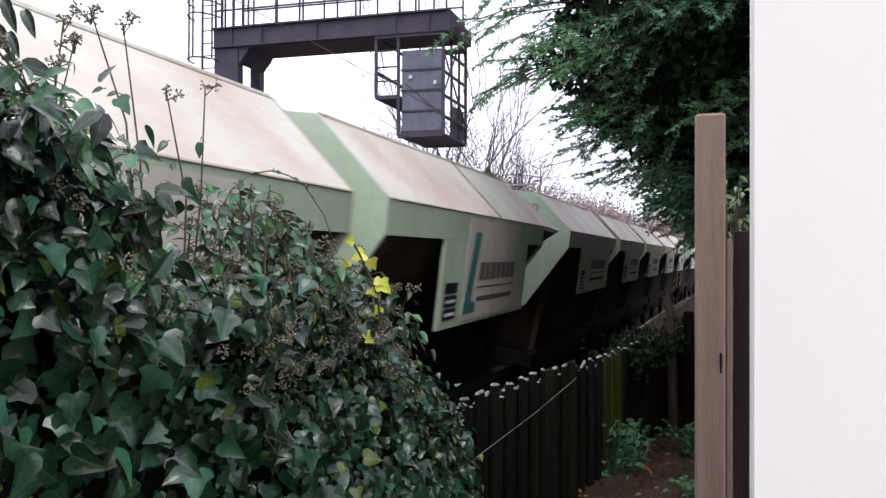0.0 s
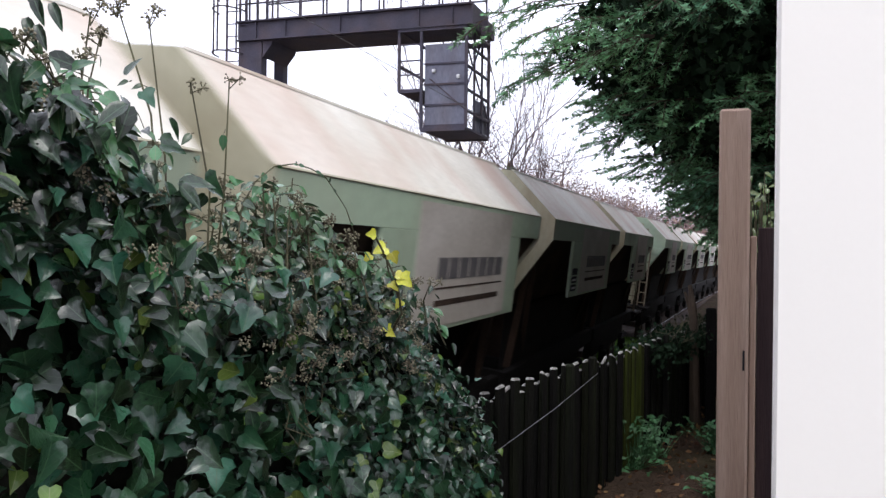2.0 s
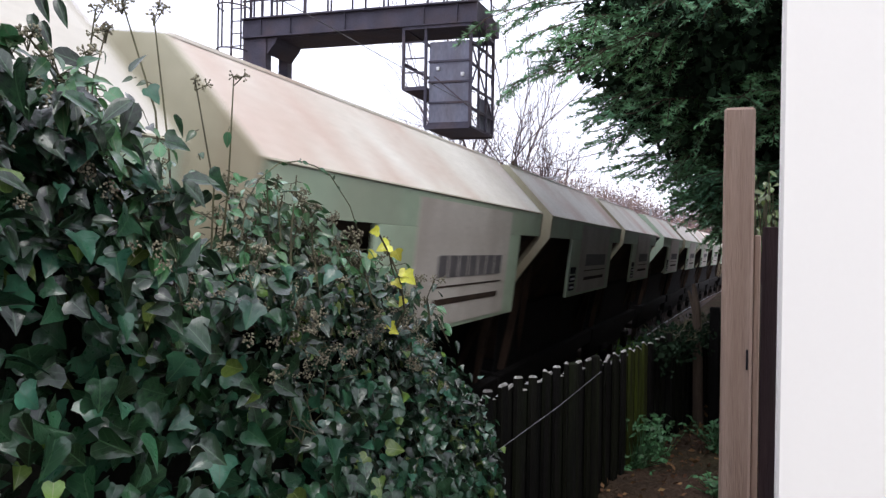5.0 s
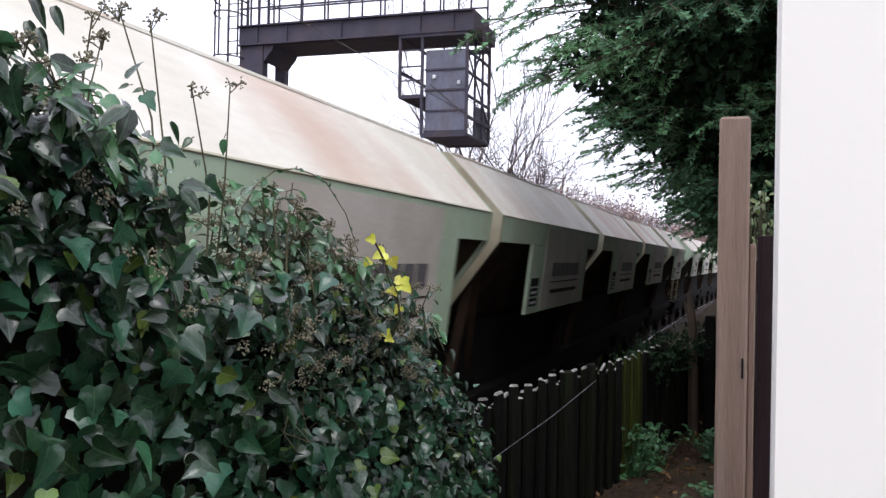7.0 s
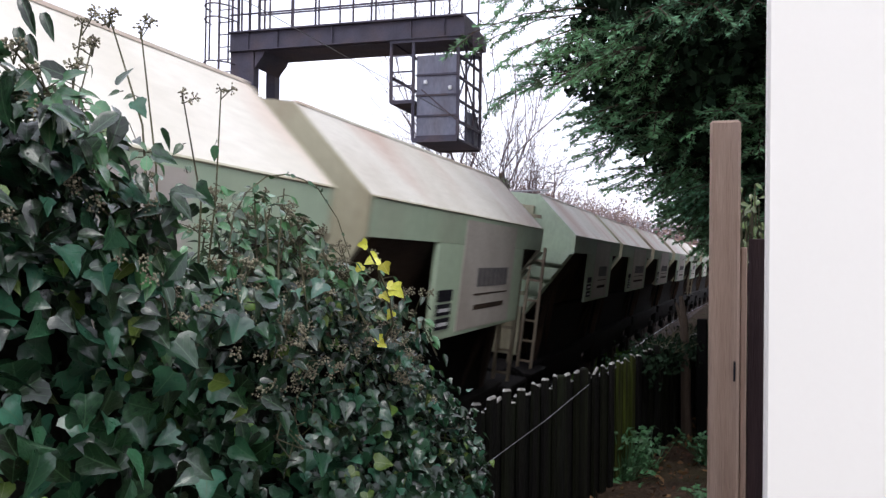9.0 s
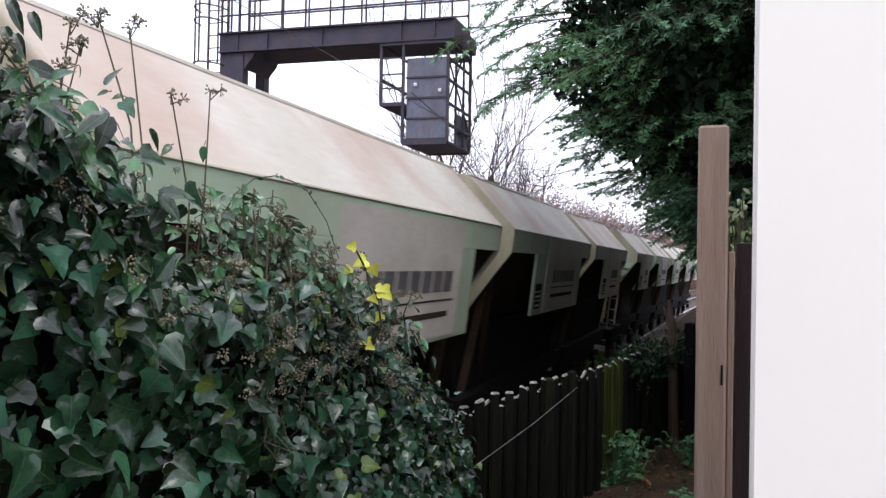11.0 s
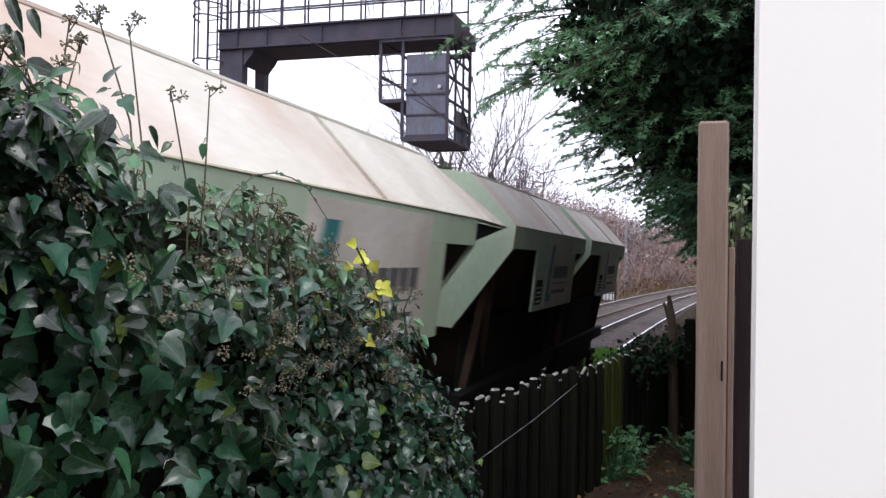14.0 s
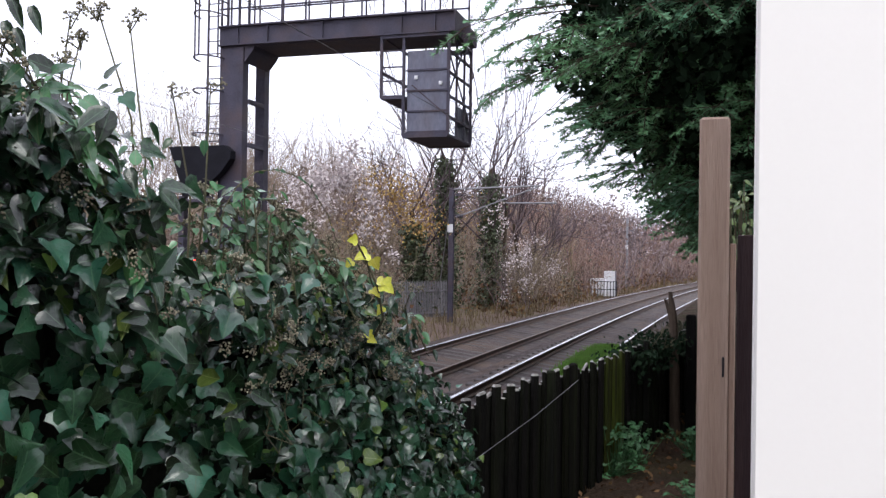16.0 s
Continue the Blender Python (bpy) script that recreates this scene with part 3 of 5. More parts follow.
# ---- the signal gantry ----
def build_gantry():
    g = thing("signal_gantry", pose(0, 17.2, 0), "weathered dark grey steel signal gantry with handrails", "gantry")
    D = 1.15
    for y in (0.0, D):
        part("girder_web", box(B(), -10.78, -5.18, y, y + 0.03, 7.41, 7.81), M["gantry"], g)
        for z in (7.38, 7.81):
            part("girder_flange", box(B(), -10.78, -5.18, y - 0.08, y + 0.11, z, z + 0.03), M["gantry"], g)
    for x in (-10.3, -9.55, -8.2, -6.35, -5.6):
        part("stiffener", box(B(), x, x + 0.02, -0.05, 0.0, 7.42, 7.80), M["gantry"], g)
    bm = B()
    box(bm, -10.75, -5.2, 0.03, D, 7.36, 7.39)
    part("walkway_deck", bm, M["gantry"], g)
    bm = B()
    box(bm, -5.18, -5.15, -0.02, D + 0.05, 7.36, 7.85)
    box(bm, -5.15, -5.0, D * 0.55, D + 0.05, 7.30, 7.62)
    part("end_plate", bm, M["gantry"], g)
    for x0, x1, y0, y1 in ((-10.72, -10.16, 0.0, 0.25), (-10.38, -10.14, D - 0.2, D + 0.05)):
        bm = B()
        z0 = ground_z(17.2, 10.4) - 0.4
        box(bm, x0, x1, y0, y1, z0, 7.38, 0.01)
        part("column", bm, M["gantry"], g)
    for k in range(7):
        z = 6.1 - 1.0 * k
        bm = B()
        box(bm, -10.20, -10.12, 0.25, D - 0.2, z, z + 0.10)
        part("column_brace", bm, M["gantry"], g)
    bm = B()
    prism(bm, [(-10.14, 7.38), (-9.88, 7.38), (-9.93, 7.26), (-10.05, 7.12), (-10.14, 7.0)], "y", 0.02, D)
    part("haunch", bm, M["gantry"], g)
    for y in (-0.05, D + 0.08):
        for x in (-10.45, -9.86, -9.14, -8.59, -7.68, -7.25, -6.24, -5.88, -5.2):
            part("rail_post", bar(B(), (x, y, 7.8), (x, y, 8.95), 0.035), M["gantry"], g)
        for z in (8.22, 8.58, 8.95):
            part("handrail", bar(B(), (-10.75, y, z), (-5.18, y, z), 0.035), M["gantry"], g)
    # caged ladder
    for x in (-11.17, -10.82):
        part("ladder_rail", bar(B(), (x, 0.15, 0.4), (x, 0.15, 8.95), 0.04), M["gantry"], g)
    for k in range(28):
        part("ladder_rung", bar(B(), (-11.17, 0.15, 0.6 + 0.29 * k), (-10.82, 0.15, 0.6 + 0.29 * k), 0.022), M["gantry"], g)
    for z in (5.35, 6.35, 7.1, 8.1, 8.4, 8.9):
        pts = [(-11.0 - 0.36 * math.cos(a), 0.12 - 0.62 * math.sin(a), z) for a in np.linspace(0, math.pi, 11)]
        part("ladder_hoop", tube(B(), pts, 0.02, 5), M["gantry"], g)
    for x, y in ((-11.3, -0.2), (-11.0, -0.5), (-10.7, -0.2)):
        part("hoop_strap", bar(B(), (x, y, 7.1), (x, y, 9.0), 0.03), M["gantry"], g)
    # a lattice mast above the leg
    for x in (-10.75, -10.45, -10.2):
        part("mast_bar", bar(B(), (x, 0.3, 7.8), (x, 0.3, 9.4), 0.05), M["gantry"], g)
    # the hanging signal cage
    c = part("cage_frame", B(), M["gantry"], g)
    bm = B()
    top, mid, low = 7.36, 6.05, 5.22
    for y in (0.0, 1.75):
        for x, z0 in ((-6.79, mid), (-6.28, low), (-5.28, low)):
            bar(bm, (x, y, z0), (x, y, 7.45), 0.06)
        for z in (7.05, 6.7, 6.4):
            bar(bm, (-6.79, y, z), (-6.28, y, z), 0.03)
        bar(bm, (-6.79, y, top), (-5.28, y, top), 0.10)
        bar(bm, (-6.79, y, mid), (-6.28, y, mid), 0.08)
        bar(bm, (-6.28, y, low), (-5.28, y, low), 0.10)
    for x, zs in ((-5.28, (low, 5.6, 6.05, 6.55, 7.0, top)), (-6.79, (mid, 6.6, top)), (-6.28, (low, mid))):
        for z in zs:
            bar(bm, (x, 0.0, z), (x, 1.75, z), 0.05)
    for y in (0.6, 1.2):
        bar(bm, (-5.28, y, low), (-5.28, y, top), 0.045)
    bar(bm, (-5.28, 0, 7.0), (-5.28, 1.75, 5.6), 0.03)
    bar(bm, (-5.28, 0, 6.05), (-5.28, 1.2, top), 0.03)
    bm.to_mesh(c.data)
    bm.free()
    bm = B()
    box(bm, -6.25, -5.3, 0.05, 1.7, low - 0.02, low + 0.03)
    box(bm, -6.79, -6.28, 0.05, 1.7, mid - 0.02, mid + 0.03)
    part("cage_floor", bm, M["gantry"], g)
    for k in range(4):
        z0 = 5.30 + 0.44 * k
        bm = B()
        box(bm, -6.22, -5.32, 0.06, 0.09, z0, z0 + 0.42, 0.005)
        part("back_sheet", bm, M["sheet"], g, "dull blue-grey galvanised sheet")
        bm = B()
        box(bm, -6.24, -5.30, 0.03, 0.07, z0 - 0.02, z0 + 0.02)
        part("sheet_batten", bm, M["gantry"], g)
    bm = B()
    box(bm, -5.34, -5.31, 0.8, 1.7, 5.28, 5.95)
    part("kick_plate", bm, M["sheet"], g)
    for x, z in ((-6.05, 6.42), (-5.5, 6.28)):
        part("white_fitting", box(B(), x, x + 0.07, 0.0, 0.06, z, z + 0.08, 0.01), M["white"], g)
    bm = B()
    bar(bm, (-6.1, 0.02, 6.3), (-5.28, 0.02, 5.6), 0.025)
    bar(bm, (-6.79, 0.0, 6.55), (-6.28, 0.0, 6.30), 0.025)
    part("stay_bar", bm, M["gantry"], g)


def build_signal():
    """A colour-light signal behind the hedge, beside the gantry's foot."""
    s = thing("railway_signal", pose(-11.15, 16.9, 0), "black colour-light railway signal beside the gantry leg", "signal")
    bm = B()
    prism(bm, [(-0.72, 5.08), (0.72, 5.08), (0.88, 4.95), (0.88, 4.78), (0.62, 4.45), (0.30, 4.2), (0.22, 3.95), (-0.35, 3.95), (-0.42, 4.3)], "y", 0.0, 0.22)
    part("backboard", bm, M["black"], s)
    bm = B()
    box(bm, -0.5, -0.36, 0.1, 0.26, -0.1, 3.95)
    box(bm, 0.20, 0.30, 0.1, 0.24, -0.1, 3.95)
    part("signal_post", bm, M["gantry"], s)
    bm = B()
    box(bm, -0.9, 0.75, -0.2, 0.9, 3.80, 3.86)
    part("service_platform", bm, M["gantry"], s)
    for x in (-0.85, -0.1, 0.7):
        part("rail_post", bar(B(), (x, 0.85, 3.84), (x, 0.85, 4.7), 0.035), M["gantry"], s)
    part("handrail", bar(B(), (-0.9, 0.85, 4.7), (0.75, 0.85, 4.7), 0.035), M["gantry"], s)
    bm = B()
    box(bm, -0.18, 0.14, -0.02, 0.18, 2.1, 2.75, 0.02)
    part("lamp_case", bm, M["black"], s)
    bm = B()
    cyl(bm, 0.09, 0.03, pose(-0.02, -0.04, 2.43, 90), 18)
    part("red_lens", bm, M["lamp"], s, "lit red signal lens")


build_gantry()
build_signal()


# ---- overhead line masts, relay box, palisade fence ----
def build_mast(x, y, height, reach, material_name, label):
    m = thing("overhead_line_mast", pose(x, y, 0), label, "mast", "masts of the overhead line")
    bm = B()
    for a in (-0.11, 0.09):
        box(bm, -0.10, 0.10, a, a + 0.02, -0.3, height)
    box(bm, -0.012, 0.012, -0.09, 0.09, -0.3, height)
    part("mast_column", bm, M[material_name], m)
    part("top_tube", tube(B(), [(0.1, 0, height - 0.05), (reach, 0, height + 0.05)], 0.035, 8), M["galv"], m)
    part("stay_tube", tube(B(), [(0.2, 0, height - 1.25), (reach - 0.1, 0, height)], 0.03, 8), M["galv"], m)
    part("register_arm", tube(B(), [(reach * 0.63, 0, height - 0.66), (reach * 1.19, 0, height - 0.66)], 0.035, 8), M["galv"], m)
    for z in (height - 0.3, height - 1.2):
        bm = B()
        for k in range(5):
            cyl(bm, 0.07, 0.03, pose(0.2 + 0.07 * k, 0, z, 0, 90), 10)
        part("insulator", bm, M["gantry"], m)
    bm = B()
    box(bm, -0.14, 0.10, -0.13, -0.115, 3.7, 4.05)
    part("number_plate", bm, M["white"], m, "blank white plate")
    return m


mast = build_mast(-10.51, 35, 5.6, 3.78, "gantry", "dark steel overhead line mast with cantilever arms")
part("back_stay", tube(B(), [(0, 0, 5.4), (-1.6, 3.0, 0.0)], 0.025, 6), M["galv"], mast)
build_mast(-7.4, 82, 6.6, 3.0, "galv", "pale galvanised overhead line mast")


def build_contact_wires():
    """The overhead wires, one over each track."""
    for d, z in ((NEAR, 4.8), (FAR, 4.6)):
        pts = [(*line(s, d), z + 0.05 * math.cos(s * 0.13)) for s in range(-20, 141, 5)]
        tagged(mesh_object("contact_wire", tube(B(), pts, 0.0045, 5), M["wire"]), "thin grey overhead contact wire above the track", "wire", "overhead wires")


build_contact_wires()


def build_relay_box():
    r = thing("relay_cabinet", pose(-7.9, 67, 0), "white lineside relay cabinet behind black railings", "cabinet")
    bm = B()
    box(bm, -0.9, 0.25, 0.0, 0.7, -0.2, 1.18, 0.02)
    part("low_case", bm, M["white"], r)
    bm = B()
    box(bm, 0.1, 0.95, 0.3, 0.9, -0.2, 1.75, 0.02)
    part("tall_case", bm, M["white"], r)
    bm = B()
    box(bm, 0.95, 0.98, 0.3, 0.9, -0.2, 1.75)
    part("case_door", bm, M["gantry"], r)
    for k in range(9):
        part("railing_bar", bar(B(), (-0.75 + 0.24 * k, -0.5, -0.3), (-0.75 + 0.24 * k, -0.5, 1.0), 0.05), M["black"], r)
    for z in (0.35, 0.95):
        part("railing_rail", bar(B(), (-0.8, -0.5, z), (1.22, -0.5, z), 0.05), M["black"], r)


build_relay_box()


def build_palisade():
    p = thing("palisade_fence", Matrix(), "grey steel palisade fence at the foot of the bank", "fence")
    bm = B()
    prism(bm, [(-0.035, 0), (0.035, 0), (0.035, 1.62), (0.0, 1.72), (-0.035, 1.62)], "y", 0, 0.012)
    me = bpy.data.meshes.new("pale")
    bm.to_mesh(me)
    bm.free()
    me.materials.append(M["palisade"])
    a, b = Vector((-14.6, 31.0, -0.15)), Vector((-11.6, 38.2, -0.15))
    n = 70
    for i in range(n):
        q = a.lerp(b, i / n)
        piece("pale", me, p, pose(q.x, q.y, q.z, 0, 0, 67))
    for z in (0.25, 1.25):
        part("fence_rail", bar(B(), a + Vector((0.03, 0, z)), b + Vector((0.03, 0, z)), 0.05), M["palisade"], p)


build_palisade()


# ---- boundary picket fence along the path ----
def fence_at(y):
    return -1.25 + (y - 4.26) * 0.167, y


def build_pickets():
    f = thing("picket_fence", Matrix(), "dark weathered close-boarded picket fence with pale cut tops", "fence")
    rng = random.Random(4)
    shapes = []
    for k in range(6):
        bm = B()
        w, h = 0.040 + 0.003 * k, 1.0
        lean = rng.uniform(-0.02, 0.02)
        vs = [bm.verts.new((x, y, z + (lean * (1 if x > 0 else -1) if z else 0))) for z in (0.0, h) for x, y in ((-w, -0.011), (w, -0.011), (w, 0.011), (-w, 0.011))]
        for ids in ((0, 1, 5, 4), (1, 2, 6, 5), (2, 3, 7, 6), (3, 0, 4, 7)):
            bm.faces.new([vs[i] for i in ids])
        top = bm.faces.new([vs[i] for i in (4, 5, 6, 7)])
        r = bmesh.ops.extrude_face_region(bm, geom=[top])
        tops = [v for v in r["geom"] if isinstance(v, bmesh.types.BMVert)]
        bmesh.ops.translate(bm, vec=(0, 0, 0.012), verts=tops)
        for v in tops:
            v.co.x, v.co.y = v.co.x * rng.uniform(0.72, 0.88), v.co.y * 0.6
        for face in bm.faces:
            if min(v.co.z for v in face.verts) > h - 0.03:
                face.material_index = 1
        bmesh.ops.recalc_face_normals(bm, faces=bm.faces)
        me = bpy.data.meshes.new("picket")
        bm.to_mesh(me)
        bm.free()
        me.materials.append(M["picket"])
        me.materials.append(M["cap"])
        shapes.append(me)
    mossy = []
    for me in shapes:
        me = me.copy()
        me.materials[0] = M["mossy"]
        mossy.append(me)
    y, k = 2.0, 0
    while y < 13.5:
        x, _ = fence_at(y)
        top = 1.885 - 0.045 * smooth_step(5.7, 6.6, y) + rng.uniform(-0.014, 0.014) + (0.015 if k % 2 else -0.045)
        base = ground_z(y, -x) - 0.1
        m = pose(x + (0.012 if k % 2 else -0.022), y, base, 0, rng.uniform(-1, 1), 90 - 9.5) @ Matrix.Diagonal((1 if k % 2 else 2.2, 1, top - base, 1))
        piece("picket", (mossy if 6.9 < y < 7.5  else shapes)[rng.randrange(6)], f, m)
        y += 0.103
        k += 1
    for z in (1.2, 1.68):
        x0, x1 = fence_at(2.0)[0], fence_at(13.5)[0]
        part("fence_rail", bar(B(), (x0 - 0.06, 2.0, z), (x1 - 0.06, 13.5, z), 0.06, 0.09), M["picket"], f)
    for yy in (3.2, 5.60, 6.06, 8.2, 10.4):
        x, _ = fence_at(yy)
        bm = B()
        box(bm, x + 0.012, x + 0.072, yy - 0.03, yy + 0.03, 0.5, 1.915 if yy < 7 else 1.90, 0.012)
        part("fence_post", bm, M["picket"], f)
    x0 = fence_at(4.2)[0]
    part("strained_wire", tube(B(), [(x0 + 0.10, 3.3, 1.545), (fence_at(4.3)[0] + 0.10, 4.3, 1.605), (fence_at(5.2)[0] + 0.09, 5.2, 1.69), (fence_at(6.06)[0] + 0.08, 6.06, 1.80)], 0.0022, 5), M["galv"], f, "pale sagging wire")


build_pickets()


def build_gate_post():
    p = thing("fence_post", pose(0.014, 2.78, 0, 0, -0.05, 0), "tall square brown-stained timber post", "post")
    bm = B()
    box(bm, -0.045, 0.045, -0.045, 0.045, 0.6, 3.09, 0.008)
    part("shaft", bm, M["post"], p)
    bm = B()
    box(bm, 0.047, 0.066, -0.01, 0.04, 0.6, 2.705, 0.003)
    part("cover_strip", bm, M["post"], p)
    bm = B()
    box(bm, 0.028, 0.034, -0.049, -0.04, 2.30, 2.36)
    part("slot", bm, M["black"], p)
    q = thing("panel_fence", pose(0.0, 2.9, 0), "dark boarded garden fence panel beside the post", "fence")
    for k in range(7):
        bm = B()
        box(bm, 0.085 + 0.115 * k, 0.195 + 0.115 * k, 0.0 + 0.012 * (k % 2), 0.02 + 0.012 * (k % 2), 0.6, 2.735, 0.003)
        part("board", bm, M["board"], q)
    bm = B()
    box(bm, 0.07, 0.9, 0.033, 0.08, 2.55, 2.63)
    part("rail", bm, M["board"], q)
    s = thing("dead_stump", pose(-0.33, 9.05, 0), "dead forked grey stump by the path", "stump")
    bm = B()
    tube(bm, [(0.02, 0, 0.6), (0.0, 0, 1.6), (-0.02, 0, 2.1), (-0.05, 0.02, 2.33)], [0.06, 0.05, 0.04, 0.02], 7)
    tube(bm, [(0.0, 0, 1.9), (-0.06, 0, 2.15), (-0.10, 0, 2.26)], [0.03, 0.025, 0.012], 6)
    part("trunk", bm, M["bark"], s)
    t = thing("old_post", pose(-0.17, 9.1, 0), "short weathered grey timber post by the path", "post")
    bm = B()
    box(bm, -0.05, 0.05, -0.05, 0.05, 0.5, 2.10, 0.012)
    part("shaft", bm, M["picket"], t)


build_gate_post()


# ---- planting helpers ----
def joined(name, verts, faces, mat, label, category, uv=None, kind="stuff", parent=None):
    me = bpy.data.meshes.new(name)
    me.from_pydata(verts, [], faces)
    if uv is not None:
        layer = me.uv_layers.new(name="leaf")
        loops = np.empty(len(me.loops), dtype=np.int32)
        me.loops.foreach_get("vertex_index", loops)
        layer.data.foreach_set("uv", np.asarray(uv, dtype=np.float32)[loops].ravel())
    me.materials.append(mat)
    if uv is not None:
        me.shade_smooth()
    me.update()
    ob = new(name, me)
    if parent:
        ob.parent = parent
        return tagged(ob, label, kind=kind)
    return tagged(ob, label, category, kind=kind)


HEART_HALF = [(0.20, -0.06), (0.38, 0.04), (0.42, 0.24), (0.27, 0.55), (0.10, 0.84)]
IVY_HALF = [(0.22, -0.03), (0.46, 0.08), (0.55, 0.30), (0.33, 0.45), (0.20, 0.74)]
OVAL_HALF = [(0.09, 0.02), (0.20, 0.14), (0.26, 0.33), (0.20, 0.60), (0.08, 0.84)]
NARROW_HALF = [(0.10, 0.05), (0.17, 0.2), (0.19, 0.42), (0.14, 0.66), (0.06, 0.88)]


def leaf_shape(half, fold=0.22, curl=0.3):
    """Verts, faces and leaf coordinates of one leaf: base at the origin, tip along +y, face along +z."""
    out = [(0, 0.04)] + half + [(0, 1.0)] + [(-a, b) for a, b in half[::-1]]
    mid = [(0, 0.30), (0, 0.62)]
    pts = out + mid
    n = len(out)
    k = len(half)
    vs = [(a, b, abs(a) * fold - curl * b * b * 0.5) for a, b in pts]
    m1, m2 = n, n + 1
    faces = []
    for i in range(n):
        j = (i + 1) % n
        a, b = pts[i], pts[j]
        m = m1 if (a[1] + b[1]) / 2 < 0.5 else m2
        faces.append((j, i, m))
    right = range(1, k + 1)
    # close the two slivers between the midrib points
    cross = next(i for i in right if (pts[i][1] + pts[i + 1][1]) / 2 >= 0.5)
    faces.append((m1, m2, cross))
    faces.append((m2, m1, n - cross))
    return np.array(vs, float), faces, np.array([(a + 0.5, b) for a, b in pts], float)


SHAPES = {"ivy": leaf_shape(IVY_HALF, 0.3, 0.45), "heart": leaf_shape(HEART_HALF, 0.32, 0.55), "oval": leaf_shape(OVAL_HALF, 0.3, 0.35), "narrow": leaf_shape(NARROW_HALF, 0.35, 0.6)}


def leaf_matrix(p, normal, tip, size, rng):
    nz = Vector(normal).normalized()
    ty = Vector(tip)
    ty = (ty - nz * ty.dot(nz)).normalized()
    tx = ty.cross(nz)
    return Matrix(((tx.x * size, ty.x * size, nz.x * size, p[0]), (tx.y * size, ty.y * size, nz.y * size, p[1]), (tx.z * size, ty.z * size, nz.z * size, p[2]), (0, 0, 0, 1)))


def leaf_mass(name, shape, mats, mat, label, category, parent=None):
    vs, fs, uv = SHAPES[shape]
    n = len(vs)
    A = np.array([np.array(m) for m in mats])
    V = np.einsum("nij,vj->nvi", A[:, :3, :3], vs) + A[:, None, :3, 3]
    faces = [tuple(i + k * n for i in f) for k in range(len(mats)) for f in fs]
    return joined(name, V.reshape(-1, 3).tolist(), faces, mat, label, category, np.tile(uv, (len(mats), 1)), parent=parent)


def leaf_data(shape, mat):
    vs, fs, uv = SHAPES[shape]
    me = bpy.data.meshes.new("leaf")
    me.from_pydata(vs.tolist(), [], fs)
    layer = me.uv_layers.new(name="leaf")
    for lp in me.loops:
        layer.data[lp.index].uv = uv[lp.vertex_index]
    me.materials.append(mat)
    me.shade_smooth()
    return me


def sticks(segs, sides=3):
    """Tapered sticks from rows of (x0, y0, z0, x1, y1, z1, r0, r1), as verts and faces."""
    S = np.asarray(segs, float)
    p, q = S[:, :3], S[:, 3:6]
    a = q - p
    a /= np.linalg.norm(a, axis=1)[:, None] + 1e-9
    h = np.where(np.abs(a[:, 2:3]) > 0.9, np.array([[1.0, 0, 0]]), np.array([[0, 0, 1.0]]))
    s = np.cross(a, h)
    s /= np.linalg.norm(s, axis=1)[:, None] + 1e-9
    t = np.cross(a, s)
    rings = []
    for c, r in ((p, S[:, 6]), (q, S[:, 7])):
        for k in range(sides):
            ang = k * math.tau / sides
            rings.append(c + (s * math.cos(ang) + t * math.sin(ang)) * r[:, None])
    V = np.stack(rings, axis=1).reshape(-1, 3)
    n = 2 * sides
    faces = []
    for i in range(len(S)):
        o = i * n
        for k in range(sides):
            j = (k + 1) % sides
            faces.append((o + k, o + j, o + sides + j, o + sides + k))
    return V.tolist(), faces


def flakes(points, size, rng, droop=0.0):
    """Small bent leaves, two triangles each, turned every way."""
    P = np.asarray(points, float)
    n = len(P)
    a = rng.normal(size=(n, 3))
    a[:, 2] -= droop
    a /= np.linalg.norm(a, axis=1)[:, None]
    b = np.cross(a, rng.normal(size=(n, 3)))
    b /= np.linalg.norm(b, axis=1)[:, None]
    sz = size * rng.uniform(0.6, 1.4, (n, 1))
    V = np.stack([P, P + a * sz * 0.5 + b * sz * 0.32, P + a * sz, P + a * sz * 0.5 - b * sz * 0.32], axis=1).reshape(-1, 3)
    faces = [f for i in range(n) for f in ((4 * i, 4 * i + 1, 4 * i + 2), (4 * i, 4 * i + 2, 4 * i + 3))]
    return V.tolist(), faces


# ---- the ivy hedge on the near fence ----
TOPS = [(0.5, 3.10), (1.1, 3.06), (1.4, 3.0), (1.53, 2.97), (1.66, 2.92), (1.76, 2.82), (1.85, 2.66), (1.94, 2.55), (2.4, 2.52), (2.85, 2.54), (3.1, 2.50), (3.3, 2.42), (3.5, 2.31), (3.7, 2.17), (3.95, 2.0), (4.15, 1.82), (4.3, 1.62)]


def hedge_top(y):
    return float(np.interp(y, [a for a, b in TOPS], [b for a, b in TOPS]))


def hedge_face(y, z):
    """x of the hedge's face towards the path."""
    x, _ = fence_at(y)
    top = hedge_top(y)
    low = min(1.0, max(0.0, (top - z) / 0.9))
    lump = noise.noise((y * 2.2, z * 2.2, 5)) * 0.17 + noise.noise((y * 6, z * 6, 9)) * 0.07
    end = smooth_step(3.9, 2.2, y)
    return x + (0.10 + 0.34 * math.sqrt(low)) * (0.3 + 0.7 * end) + lump * (0.45 + 0.55 * end)


